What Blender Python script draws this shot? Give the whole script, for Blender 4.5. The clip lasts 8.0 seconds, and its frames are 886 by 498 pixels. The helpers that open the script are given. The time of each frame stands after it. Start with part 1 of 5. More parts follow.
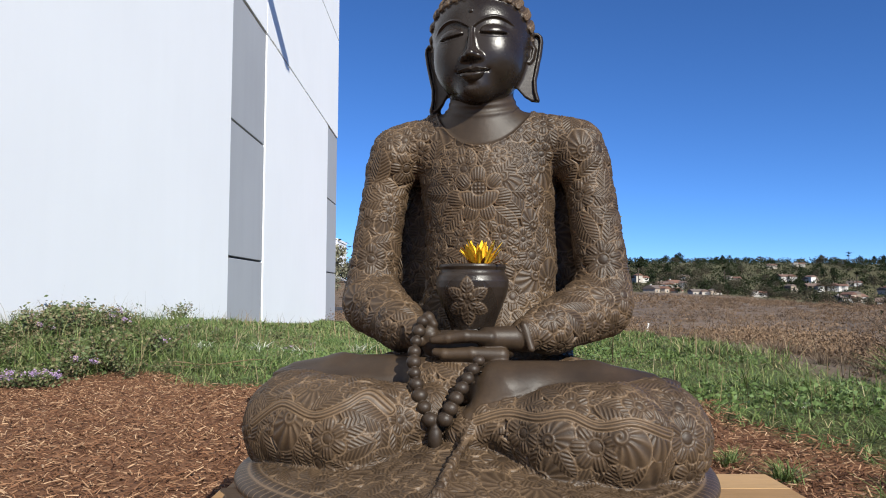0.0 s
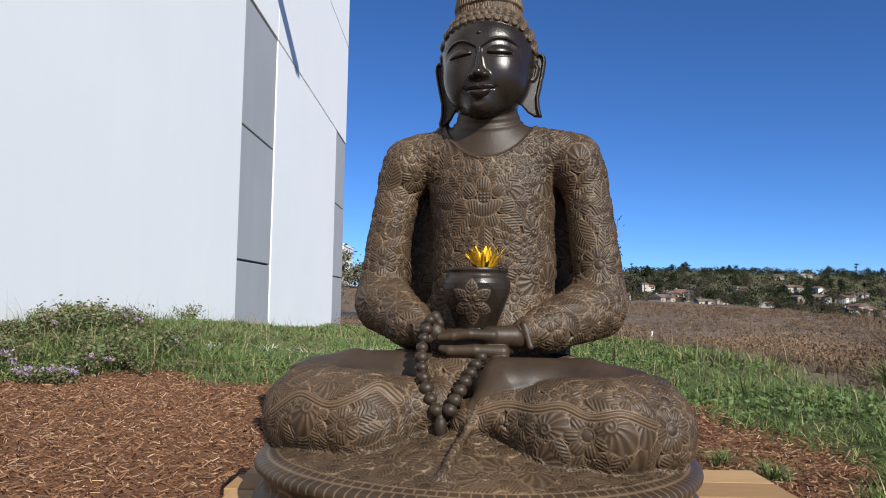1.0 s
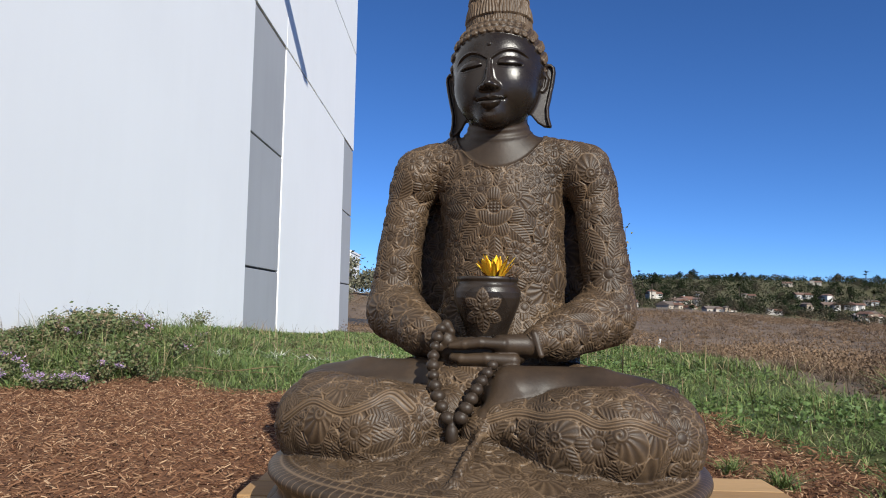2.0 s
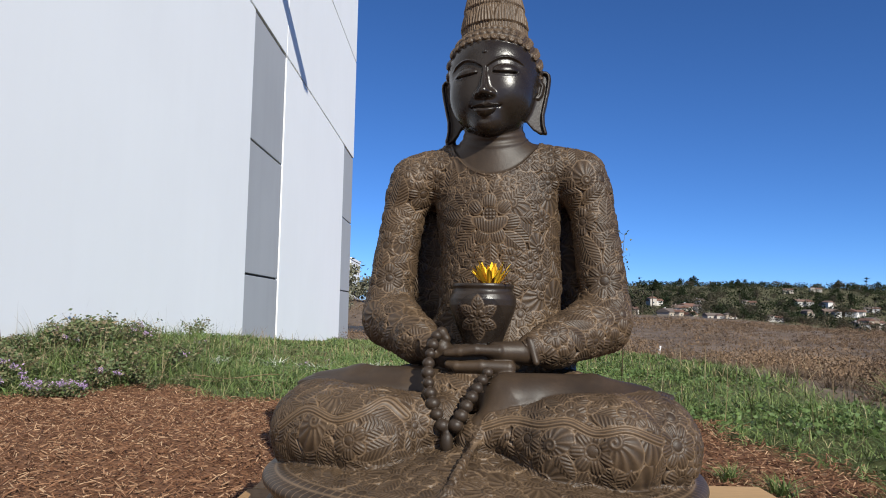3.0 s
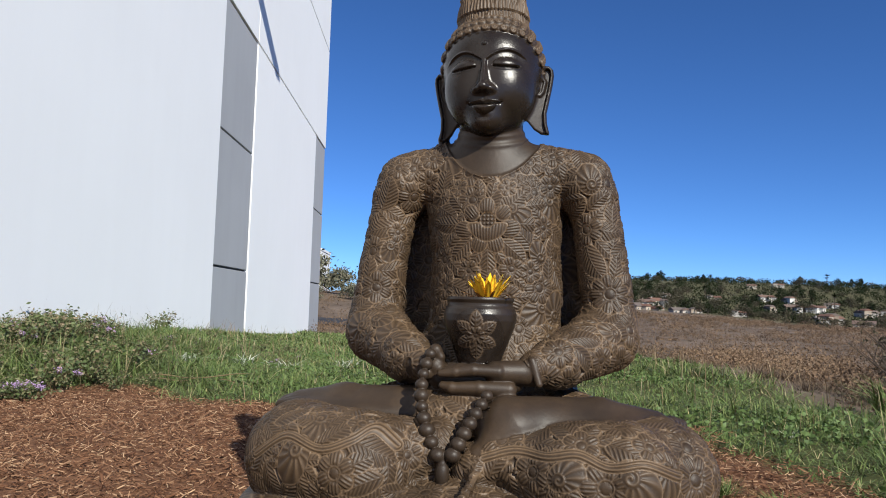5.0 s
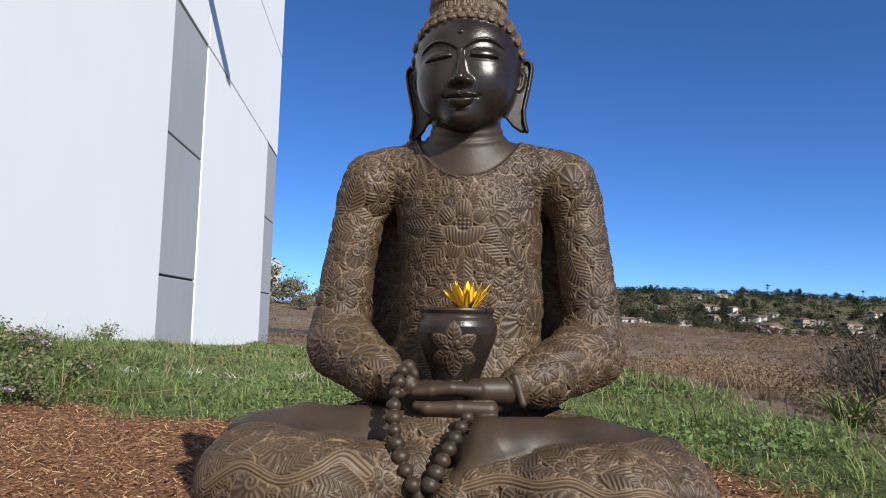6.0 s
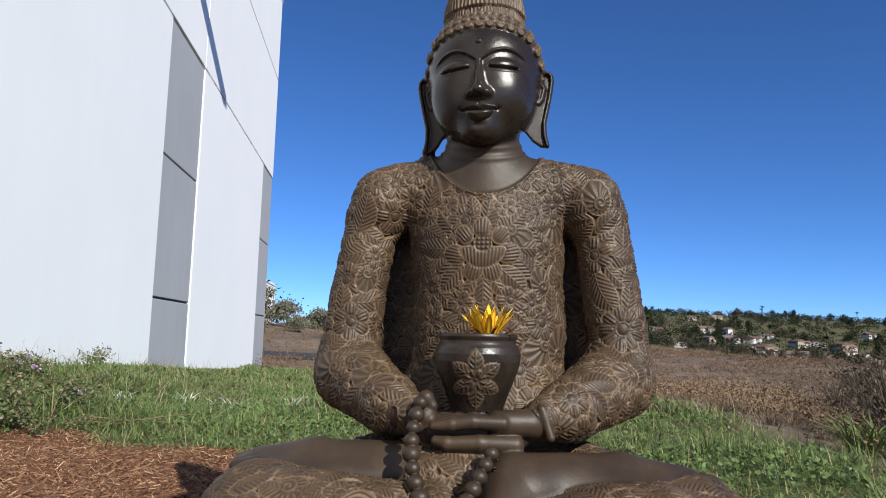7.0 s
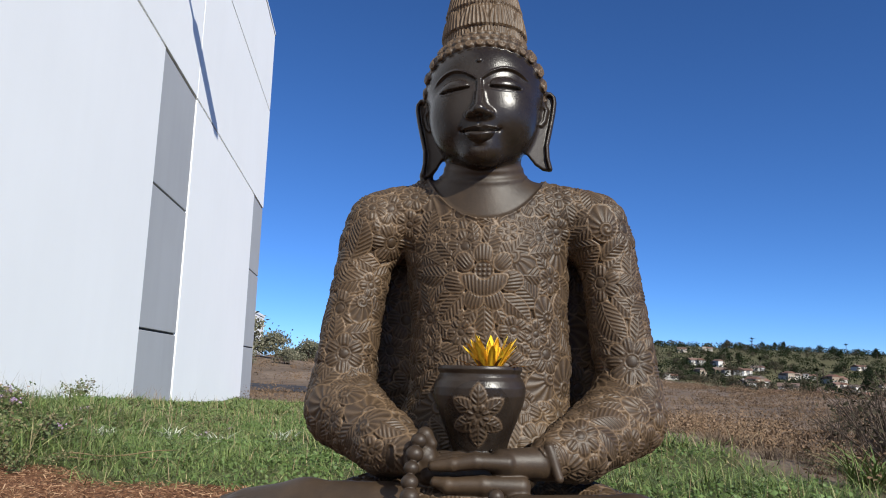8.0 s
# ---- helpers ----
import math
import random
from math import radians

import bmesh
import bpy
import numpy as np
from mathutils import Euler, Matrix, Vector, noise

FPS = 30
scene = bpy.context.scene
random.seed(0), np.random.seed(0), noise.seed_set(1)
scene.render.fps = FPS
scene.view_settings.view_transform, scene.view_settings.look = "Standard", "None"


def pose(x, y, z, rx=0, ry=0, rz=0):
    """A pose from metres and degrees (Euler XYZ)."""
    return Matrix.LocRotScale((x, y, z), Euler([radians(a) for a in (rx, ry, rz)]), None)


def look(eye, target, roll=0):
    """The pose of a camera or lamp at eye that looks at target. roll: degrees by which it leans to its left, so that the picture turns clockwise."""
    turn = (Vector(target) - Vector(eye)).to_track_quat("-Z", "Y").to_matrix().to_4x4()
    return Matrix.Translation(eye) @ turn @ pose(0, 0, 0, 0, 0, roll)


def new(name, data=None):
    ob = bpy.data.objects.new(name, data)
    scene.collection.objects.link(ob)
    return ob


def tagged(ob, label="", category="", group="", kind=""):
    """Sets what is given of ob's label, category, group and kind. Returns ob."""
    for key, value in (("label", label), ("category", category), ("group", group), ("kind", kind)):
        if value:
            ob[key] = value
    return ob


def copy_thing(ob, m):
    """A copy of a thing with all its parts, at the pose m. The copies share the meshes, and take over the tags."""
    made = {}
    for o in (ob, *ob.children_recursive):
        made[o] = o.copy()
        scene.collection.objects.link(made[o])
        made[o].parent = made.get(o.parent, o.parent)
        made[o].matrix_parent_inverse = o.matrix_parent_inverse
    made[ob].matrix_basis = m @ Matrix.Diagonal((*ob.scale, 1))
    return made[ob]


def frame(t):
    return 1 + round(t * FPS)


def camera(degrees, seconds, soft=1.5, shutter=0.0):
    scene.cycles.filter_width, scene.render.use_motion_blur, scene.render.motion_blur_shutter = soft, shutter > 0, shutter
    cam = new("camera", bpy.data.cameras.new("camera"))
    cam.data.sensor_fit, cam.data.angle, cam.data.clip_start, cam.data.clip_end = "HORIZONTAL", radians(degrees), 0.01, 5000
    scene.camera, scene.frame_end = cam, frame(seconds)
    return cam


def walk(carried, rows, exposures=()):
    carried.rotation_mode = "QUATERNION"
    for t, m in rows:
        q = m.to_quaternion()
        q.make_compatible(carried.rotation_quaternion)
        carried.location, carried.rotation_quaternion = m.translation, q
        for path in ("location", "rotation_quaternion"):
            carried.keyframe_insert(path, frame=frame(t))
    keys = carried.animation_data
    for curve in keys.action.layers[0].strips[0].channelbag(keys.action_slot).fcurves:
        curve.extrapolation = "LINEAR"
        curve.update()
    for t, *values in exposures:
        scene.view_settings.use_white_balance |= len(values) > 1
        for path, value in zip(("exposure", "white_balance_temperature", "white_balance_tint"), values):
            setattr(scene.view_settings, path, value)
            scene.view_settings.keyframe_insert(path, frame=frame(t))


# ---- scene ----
cam = camera(64.5, 8.0, soft=1.0)
METRES, EYE, TILT, LEAN, TURN = 1.0, 0.65, 0.0, 0.0, -0.1
PATH = [
    (0, (-0.012, 0.099, 0.706), (-0.001, 2.096, 0.823), 0.2),
    (0.5, (-0.013, 0.001, 0.695), (-0.007, 1.996, 0.836), 0.4),
    (1, (-0.016, -0.069, 0.69), (-0.022, 1.926, 0.824), 1.0),
    (1.5, (-0.022, -0.078, 0.695), (-0.041, 1.917, 0.829), 0.9),
    (2, (-0.03, -0.095, 0.696), (-0.056, 1.899, 0.849), 1.1),
    (3.5, (-0.007, -0.094, 0.696), (-0.034, 1.898, 0.87), 1.0),
    (4, (-0.023, -0.059, 0.718), (-0.036, 1.935, 0.872), 1.1),
    (4.5, (-0.047, -0.003, 0.754), (-0.035, 1.992, 0.896), 1.4),
    (4.7, (-0.067, 0.037, 0.765), (-0.042, 2.031, 0.91), 1.5),
    (6, (-0.145, 0.303, 0.767), (0.046, 2.285, 0.951), 1.5),
    (6.5, (-0.179, 0.381, 0.776), (0.032, 2.359, 0.985), 1.2),
    (7, (-0.197, 0.441, 0.777), (0.007, 2.415, 1.023), 1.4),
    (7.5, (-0.208, 0.505, 0.774), (0.005, 2.471, 1.068), 1.8),
    (8, (-0.21, 0.545, 0.778), (0.018, 2.504, 1.113), 1.4),
]
walk(cam, [(t, look(eye, target, roll)) for t, eye, target, roll in PATH], [(0.0, 0.74, 5100, 10), (0.5, 0.63, 5100, 10), (1.5, 0.60, 5100, 10), (3.5, 0.54, 5100, 10), (4.6, 0.55, 5100, 10), (6.0, 0.67, 5100, 10), (8.0, 0.65, 5100, 10)])

# ---- light and air ----
SUN_AZ, SUN_EL = radians(151.6), radians(34.0)
world = bpy.data.worlds.new("sky")
scene.world = world
world.use_nodes = True
wn = world.node_tree
sky = wn.nodes.new("ShaderNodeTexSky")
sky.sky_type = "NISHITA"
sky.sun_disc = False
sky.sun_elevation, sky.sun_rotation = SUN_EL, SUN_AZ
sky.altitude, sky.air_density, sky.dust_density, sky.ozone_density = 2500, 0.80, 0.0, 6.3
wn.nodes["Background"].inputs["Strength"].default_value = 0.071
wn.links.new(sky.outputs[0], wn.nodes["Background"].inputs["Color"])

sun_data = bpy.data.lights.new("sun", "SUN")
sun_data.energy, sun_data.angle, sun_data.color = 5.0, radians(0.53), (1.0, 0.82, 0.56)
sun = new("sun", sun_data)
sun_to = Vector((math.sin(SUN_AZ) * math.cos(SUN_EL), math.cos(SUN_AZ) * math.cos(SUN_EL), math.sin(SUN_EL)))
sun.matrix_world = look(sun_to * 60, (0, 0, 0))


# ---- materials ----
def material(name, rough=0.8, spec=0.3):
    m = bpy.data.materials.new(name)
    m.use_nodes = True
    b = m.node_tree.nodes["Principled BSDF"]
    b.inputs["Roughness"].default_value = rough
    b.inputs["Specular IOR Level"].default_value = spec
    return m, m.node_tree.nodes, m.node_tree.links, b


def node(nodes, kind, **values):
    n = nodes.new(kind)
    for key, value in values.items():
        n.inputs[key].default_value = value
    return n


def noise_tex(nodes, links, scale, detail=4.0, rough=0.6, stretch=None):
    co = nodes.new("ShaderNodeTexCoord")
    n = node(nodes, "ShaderNodeTexNoise", Scale=scale, Detail=detail, Roughness=rough)
    if stretch:
        mp = nodes.new("ShaderNodeMapping")
        mp.inputs["Scale"].default_value = stretch
        links.new(co.outputs["Object"], mp.inputs["Vector"])
        links.new(mp.outputs[0], n.inputs["Vector"])
    else:
        links.new(co.outputs["Object"], n.inputs["Vector"])
    return n.outputs["Fac"]


def ramp(nodes, links, fac, stops):
    r = nodes.new("ShaderNodeValToRGB")
    while len(r.color_ramp.elements) < len(stops):
        r.color_ramp.elements.new(0.5)
    for e, (p, c) in zip(r.color_ramp.elements, stops):
        e.position, e.color = p, (*c, 1)
    links.new(fac, r.inputs[0])
    return r.outputs[0]


def mix(nodes, links, fac, a, b, kind="MIX"):
    m = nodes.new("ShaderNodeMix")
    m.data_type, m.blend_type = "RGBA", kind
    for sock, v in ((m.inputs[0], fac), (m.inputs[6], a), (m.inputs[7], b)):
        if hasattr(v, "is_linked"):
            links.new(v, sock)
        elif isinstance(v, (int, float)):
            sock.default_value = v
        else:
            sock.default_value = (*v, 1)
    return m.outputs[2]


def bump(nodes, links, b, height, strength, dist):
    n = node(nodes, "ShaderNodeBump", Strength=strength, Distance=dist)
    links.new(height, n.inputs["Height"])
    links.new(n.outputs[0], b.inputs["Normal"])


def varied(name, stops, scale=3.0, fine=40.0, rough=0.8, spec=0.3, island=False, objects=False, relief=0.3, depth=0.01, stretch=None, patches=False):
    """A surface that varies at two scales, and from piece to piece."""
    m, n, l, b = material(name, rough, spec)
    big = noise_tex(n, l, scale, 5.0, 0.6, stretch)
    small = noise_tex(n, l, fine, 4.0, 0.7, stretch)
    if island:
        g = n.new("ShaderNodeNewGeometry")
        base = ramp(n, l, g.outputs["Random Per Island"], stops)
    elif objects:
        g = n.new("ShaderNodeObjectInfo")
        base = ramp(n, l, g.outputs["Random"], stops)
    else:
        base = ramp(n, l, big, [(0.3 + 0.4 * p, c) for p, c in stops])
    if island and patches:
        base = mix(n, l, 0.6, base, ramp(n, l, big, [(0.3 + 0.4 * p, c) for p, c in stops]))
    col = mix(n, l, 0.45, base, ramp(n, l, small, [(0.25, (0.45, 0.45, 0.45)), (0.75, (1.0, 1.0, 1.0))]), "MULTIPLY")
    col = mix(n, l, 0.3, col, ramp(n, l, big, [(0.3, (0.6, 0.6, 0.6)), (0.7, (1.0, 1.0, 1.0))]), "MULTIPLY")
    l.new(col, b.inputs["Base Color"])
    if relief:
        bump(n, l, b, small, relief, depth)
    return m


def stone_material():
    m, n, l, b = material("carved_stone", 0.5, 0.5)
    carve = n.new("ShaderNodeAttribute")
    carve.attribute_name = "ridge"
    plain = n.new("ShaderNodeAttribute")
    plain.attribute_name = "polished"
    big = noise_tex(n, l, 4.0, 6.0, 0.65)
    small = noise_tex(n, l, 90.0, 5.0, 0.75)
    # ridge tone over brown: dust on the carving plus the light its edges catch
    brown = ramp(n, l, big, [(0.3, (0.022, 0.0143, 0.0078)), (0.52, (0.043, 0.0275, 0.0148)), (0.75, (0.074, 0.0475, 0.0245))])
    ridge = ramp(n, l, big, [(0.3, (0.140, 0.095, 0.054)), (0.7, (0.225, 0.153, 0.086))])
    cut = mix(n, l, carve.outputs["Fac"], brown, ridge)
    dark = ramp(n, l, big, [(0.3, (0.0125, 0.0092, 0.0068)), (0.7, (0.026, 0.0190, 0.0136))])
    col = mix(n, l, plain.outputs["Fac"], cut, dark)
    col = mix(n, l, 0.5, col, ramp(n, l, small, [(0.3, (0.55, 0.55, 0.55)), (0.65, (1.0, 1.0, 1.0))]), "MULTIPLY")
    l.new(col, b.inputs["Base Color"])
    r = n.new("ShaderNodeMapRange")
    r.inputs["To Min"].default_value, r.inputs["To Max"].default_value = 0.50, 0.26
    pw = n.new("ShaderNodeMath")
    pw.operation = "POWER"
    pw.inputs[1].default_value = 4.0
    l.new(plain.outputs["Fac"], pw.inputs[0])
    l.new(pw.outputs[0], r.inputs["Value"])
    worn = n.new("ShaderNodeMath")
    worn.operation = "MULTIPLY_ADD"
    worn.inputs[1].default_value, worn.inputs[2].default_value = 0.18, -0.09
    l.new(noise_tex(n, l, 14.0, 5.0, 0.7), worn.inputs[0])
    total = n.new("ShaderNodeMath")
    l.new(r.outputs[0], total.inputs[0])
    l.new(worn.outputs[0], total.inputs[1])
    l.new(total.outputs[0], b.inputs["Roughness"])
    sp = n.new("ShaderNodeMapRange")
    sp.inputs["To Min"].default_value, sp.inputs["To Max"].default_value = 0.34, 0.36
    l.new(plain.outputs["Fac"], sp.inputs["Value"])
    l.new(sp.outputs[0], b.inputs["Specular IOR Level"])
    bump(n, l, b, small, 0.25, 0.003)
    return m


def petal_material():
    m, n, l, b = material("yellow_petal", 0.5, 0.3)
    o = n.new("ShaderNodeObjectInfo")
    col = ramp(n, l, o.outputs["Random"], [(0.0, (0.92, 0.60, 0.010)), (0.5, (0.95, 0.72, 0.02)), (1.0, (0.92, 0.55, 0.02))])
    streak = noise_tex(n, l, 300.0, 2.0, 0.5, (1, 1, 0.1))
    col = mix(n, l, 0.2, col, ramp(n, l, streak, [(0.3, (0.6, 0.5, 0.4)), (0.7, (1, 1, 1))]), "MULTIPLY")
    l.new(col, b.inputs["Base Color"])
    b.inputs["Subsurface Weight"].default_value = 0.2
    b.inputs["Subsurface Radius"].default_value = (0.01, 0.006, 0.002)
    return m


def ground_material():
    """Mulch round the statue, soil under the grass, dry scrub beyond: told apart by the sheet's own zones."""
    m, n, l, b = material("ground", 0.95, 0.15)
    mul = n.new("ShaderNodeAttribute"); mul.attribute_name = "mulch"
    dry = n.new("ShaderNodeAttribute"); dry.attribute_name = "dry"
    n1 = noise_tex(n, l, 26.0, 6.0, 0.75)
    n2 = noise_tex(n, l, 1.6, 5.0, 0.6)
    n3 = noise_tex(n, l, 0.10, 6.0, 0.65)
    mulch = ramp(n, l, n1, [(0.3, (0.050, 0.025, 0.013)), (0.5, (0.14, 0.070, 0.036)), (0.72, (0.26, 0.145, 0.078))])
    soil = ramp(n, l, n1, [(0.3, (0.040, 0.048, 0.016)), (0.7, (0.105, 0.112, 0.040))])
    scrub = ramp(n, l, n3, [(0.32, (0.120, 0.092, 0.068)), (0.5, (0.180, 0.138, 0.100)), (0.68, (0.250, 0.195, 0.145))])
    scrub = mix(n, l, 0.7, scrub, ramp(n, l, n2, [(0.3, (0.55, 0.53, 0.54)), (0.7, (1, 1, 1))]), "MULTIPLY")
    col = mix(n, l, mul.outputs["Fac"], soil, mulch)
    col = mix(n, l, dry.outputs["Fac"], col, scrub)
    l.new(col, b.inputs["Base Color"])
    bump(n, l, b, n1, 0.7, 0.02)
    return m


def wall_material(name, colour, dirt):
    m, n, l, b = material(name, 0.75, 0.25)
    big = noise_tex(n, l, 0.35, 5.0, 0.55)
    drip = noise_tex(n, l, 2.2, 4.0, 0.6, (1, 1, 0.06))
    fine = noise_tex(n, l, 120.0, 3.0, 0.6)
    col = mix(n, l, 0.5, colour, ramp(n, l, big, [(0.35, (1 - dirt,) * 3), (0.65, (1, 1, 1))]), "MULTIPLY")
    col = mix(n, l, 0.2, col, ramp(n, l, drip, [(0.35, (1 - dirt,) * 3), (0.6, (1, 1, 1))]), "MULTIPLY")
    l.new(col, b.inputs["Base Color"])
    bump(n, l, b, fine, 0.15, 0.004)
    return m


STONE = stone_material()
PETAL = petal_material()
PETAL_TAN = varied("dried_petal", [(0.0, (0.42, 0.20, 0.07)), (1.0, (0.62, 0.36, 0.12))], 30, 200, 0.6, 0.2, relief=0.1, depth=0.001)
GROUND = ground_material()
WHITE = wall_material("white_paint", (0.80, 0.81, 0.82), 0.05)
GREY = wall_material("grey_paint", (0.36, 0.37, 0.39), 0.14)
JOINT = varied("joint_sealant", [(0, (0.03, 0.03, 0.03)), (1, (0.05, 0.05, 0.05))], 2, 60, 0.7)
METAL = varied("dark_metal", [(0, (0.05, 0.05, 0.055)), (1, (0.08, 0.08, 0.085))], 2, 60, 0.5, 0.5)
TIMBER = varied("raw_timber", [(0, (0.30, 0.18, 0.075)), (1, (0.46, 0.30, 0.14))], 3, 40, 0.8, 0.25, objects=True, relief=0.3, depth=0.004, stretch=(0.25, 3, 3))
CHIPS = varied("bark_chips", [(0, (0.070, 0.032, 0.017)), (0.4, (0.18, 0.088, 0.045)), (0.8, (0.30, 0.170, 0.092)), (1.0, (0.54, 0.37, 0.22))], 3, 90, 0.9, 0.2, island=True)
GRASS = varied("grass_blade", [(0, (0.068, 0.108, 0.022)), (0.55, (0.138, 0.190, 0.046)), (0.85, (0.215, 0.270, 0.080)), (0.94, (0.26, 0.26, 0.11)), (1, (0.46, 0.38, 0.20))], 0.6, 30, 0.6, 0.3, island=True, relief=0)
DRYGRASS = varied("dry_grass", [(0, (0.12, 0.085, 0.045)), (0.6, (0.27, 0.20, 0.11)), (1, (0.45, 0.37, 0.24))], 0.6, 30, 0.8, 0.2, island=True, relief=0)
SCRUB = varied("dry_scrub", [(0, (0.098, 0.076, 0.060)), (0.5, (0.165, 0.122, 0.086)), (0.8, (0.225, 0.166, 0.112)), (1, (0.31, 0.265, 0.215))], 0.35, 6, 0.9, 0.1, island=True, relief=0, patches=True)
WEED = varied("weed_leaf", [(0, (0.060, 0.084, 0.026)), (0.5, (0.118, 0.152, 0.052)), (0.72, (0.175, 0.180, 0.078)), (0.9, (0.22, 0.175, 0.095)), (1, (0.29, 0.225, 0.145))], 1.0, 40, 0.6, 0.3, island=True, relief=0)
CLOVER = varied("clover_leaf", [(0, (0.060, 0.100, 0.024)), (0.6, (0.115, 0.175, 0.046)), (1, (0.175, 0.235, 0.075))], 1.2, 40, 0.6, 0.3, island=True, relief=0, patches=True)
STEM = varied("stem", [(0, (0.07, 0.055, 0.03)), (1, (0.14, 0.10, 0.055))], 4, 60, 0.85, 0.2, relief=0)
BLOSSOM = varied("purple_blossom", [(0, (0.34, 0.21, 0.42)), (1, (0.58, 0.44, 0.64))], 40, 200, 0.7, 0.2, island=True, relief=0)
PALE = varied("pale_blade", [(0, (0.30, 0.34, 0.22)), (1, (0.75, 0.76, 0.66))], 4, 60, 0.6, 0.3, island=True, relief=0)
LEAVES = varied("tree_leaf", [(0, (0.014, 0.020, 0.010)), (0.6, (0.028, 0.038, 0.018)), (1, (0.052, 0.060, 0.028))], 0.15, 3, 0.95, 0.05, island=True, relief=0)
LEAVES_GREY = varied("grey_leaf", [(0, (0.046, 0.044, 0.028)), (0.6, (0.086, 0.078, 0.050)), (1, (0.140, 0.120, 0.082))], 0.15, 3, 0.95, 0.05, island=True, relief=0)
LEAVES_PALE = varied("pale_leaf", [(0, (0.10, 0.105, 0.066)), (0.6, (0.185, 0.180, 0.120)), (1, (0.27, 0.25, 0.18))], 0.15, 3, 0.95, 0.05, island=True, relief=0)
BARK = varied("bark", [(0, (0.06, 0.045, 0.035)), (1, (0.14, 0.11, 0.085))], 2, 20, 0.9, 0.2, depth=0.02)
STUCCO = varied("house_stucco", [(0, (0.30, 0.24, 0.18)), (0.35, (0.50, 0.43, 0.34)), (0.6, (0.56, 0.52, 0.46)), (1, (0.74, 0.72, 0.68))], 0.5, 8, 0.9, 0.2, objects=True)
TILE = varied("roof_tile", [(0, (0.13, 0.080, 0.060)), (0.5, (0.22, 0.125, 0.088)), (1, (0.17, 0.145, 0.125))], 0.5, 5, 0.85, 0.2, objects=True)
PANE = varied("window_glass", [(0, (0.03, 0.035, 0.04)), (1, (0.06, 0.065, 0.07))], 1, 8, 0.15, 0.5)
BRUSH = varied("dry_brush", [(0, (0.098, 0.070, 0.050)), (0.45, (0.180, 0.122, 0.076)), (0.8, (0.270, 0.182, 0.108)), (1, (0.33, 0.27, 0.21))], 0.22, 6, 0.9, 0.1, island=True, relief=0, patches=True)
# blue of distant air mixed into the slope's colour, as there is no volume
HAZE_TINT = varied("slope_with_painted_haze", [(0, (0.085, 0.115, 0.150)), (1, (0.120, 0.150, 0.185))], 0.01, 0.2, 1.0, 0.0, relief=0)
ASPHALT = varied("asphalt", [(0, (0.045, 0.045, 0.048)), (1, (0.075, 0.075, 0.08))], 0.6, 40, 0.9, 0.2)
PLASTIC = varied("white_plastic", [(0, (0.70, 0.70, 0.68)), (1, (0.82, 0.82, 0.80))], 5, 60, 0.5, 0.4)


# ---- mesh helpers ----
def quads(name, verts, faces, mat, parent=None, smooth=False, label=""):
    """One mesh object from numpy vertices and faces of four corners."""
    me = bpy.data.meshes.new(name)
    verts, faces = np.asarray(verts, np.float32), np.asarray(faces, np.int32)
    me.vertices.add(len(verts))
    me.vertices.foreach_set("co", verts.ravel())
    me.loops.add(faces.size)
    me.loops.foreach_set("vertex_index", faces.ravel())
    me.polygons.add(len(faces))
    me.polygons.foreach_set("loop_start", np.arange(0, faces.size, 4, dtype=np.int32))
    me.polygons.foreach_set("use_smooth", np.full(len(faces), smooth, bool))
    me.update(calc_edges=True)
    me.validate()
    me.materials.append(mat)
    ob = new(name, me)
    ob.parent = parent
    if label:
        ob["label"] = label
    return ob


def part(name, bm, mat, parent=None, label="", smooth=False):
    me = bpy.data.meshes.new(name)
    for f in bm.faces:
        f.smooth = smooth
    bm.to_mesh(me)
    bm.free()
    me.materials.append(mat)
    ob = new(name, me)
    ob.parent = parent
    if label:
        ob["label"] = label
    return ob


def box(lo, hi, bevel=0.0, bm=None):
    bm = bm or bmesh.new()
    made = bmesh.ops.create_cube(bm, size=1.0)
    for v in made["verts"]:
        v.co = Vector([a + (b - a) * (c + 0.5) for a, b, c in zip(lo, hi, v.co)])
    if bevel:
        es = list({e for v in made["verts"] for e in v.link_edges})
        bmesh.ops.bevel(bm, geom=es, offset=bevel, segments=2, affect="EDGES", profile=0.5)
    return bm


def tube(points, radii, sides=7, bm=None):
    bm = bm or bmesh.new()
    rings = []
    pts = [Vector(p) for p in points]
    for i, p in enumerate(pts):
        d = (pts[min(i + 1, len(pts) - 1)] - pts[max(i - 1, 0)]).normalized()
        a = d.cross(Vector((0.31, 0.95, 0.1))).normalized()
        b = d.cross(a)
        rings.append([bm.verts.new(p + radii[i] * (math.cos(k * math.tau / sides) * a + math.sin(k * math.tau / sides) * b)) for k in range(sides)])
    for r, s in zip(rings, rings[1:]):
        for k in range(sides):
            bm.faces.new((r[k], r[(k + 1) % sides], s[(k + 1) % sides], s[k]))
    bm.faces.new(rings[0][::-1])
    bm.faces.new(rings[-1])
    return bm


def empty(name, at=(0, 0, 0), rz=0.0):
    ob = new(name)
    ob.matrix_basis = pose(*at, 0, 0, rz)
    return ob


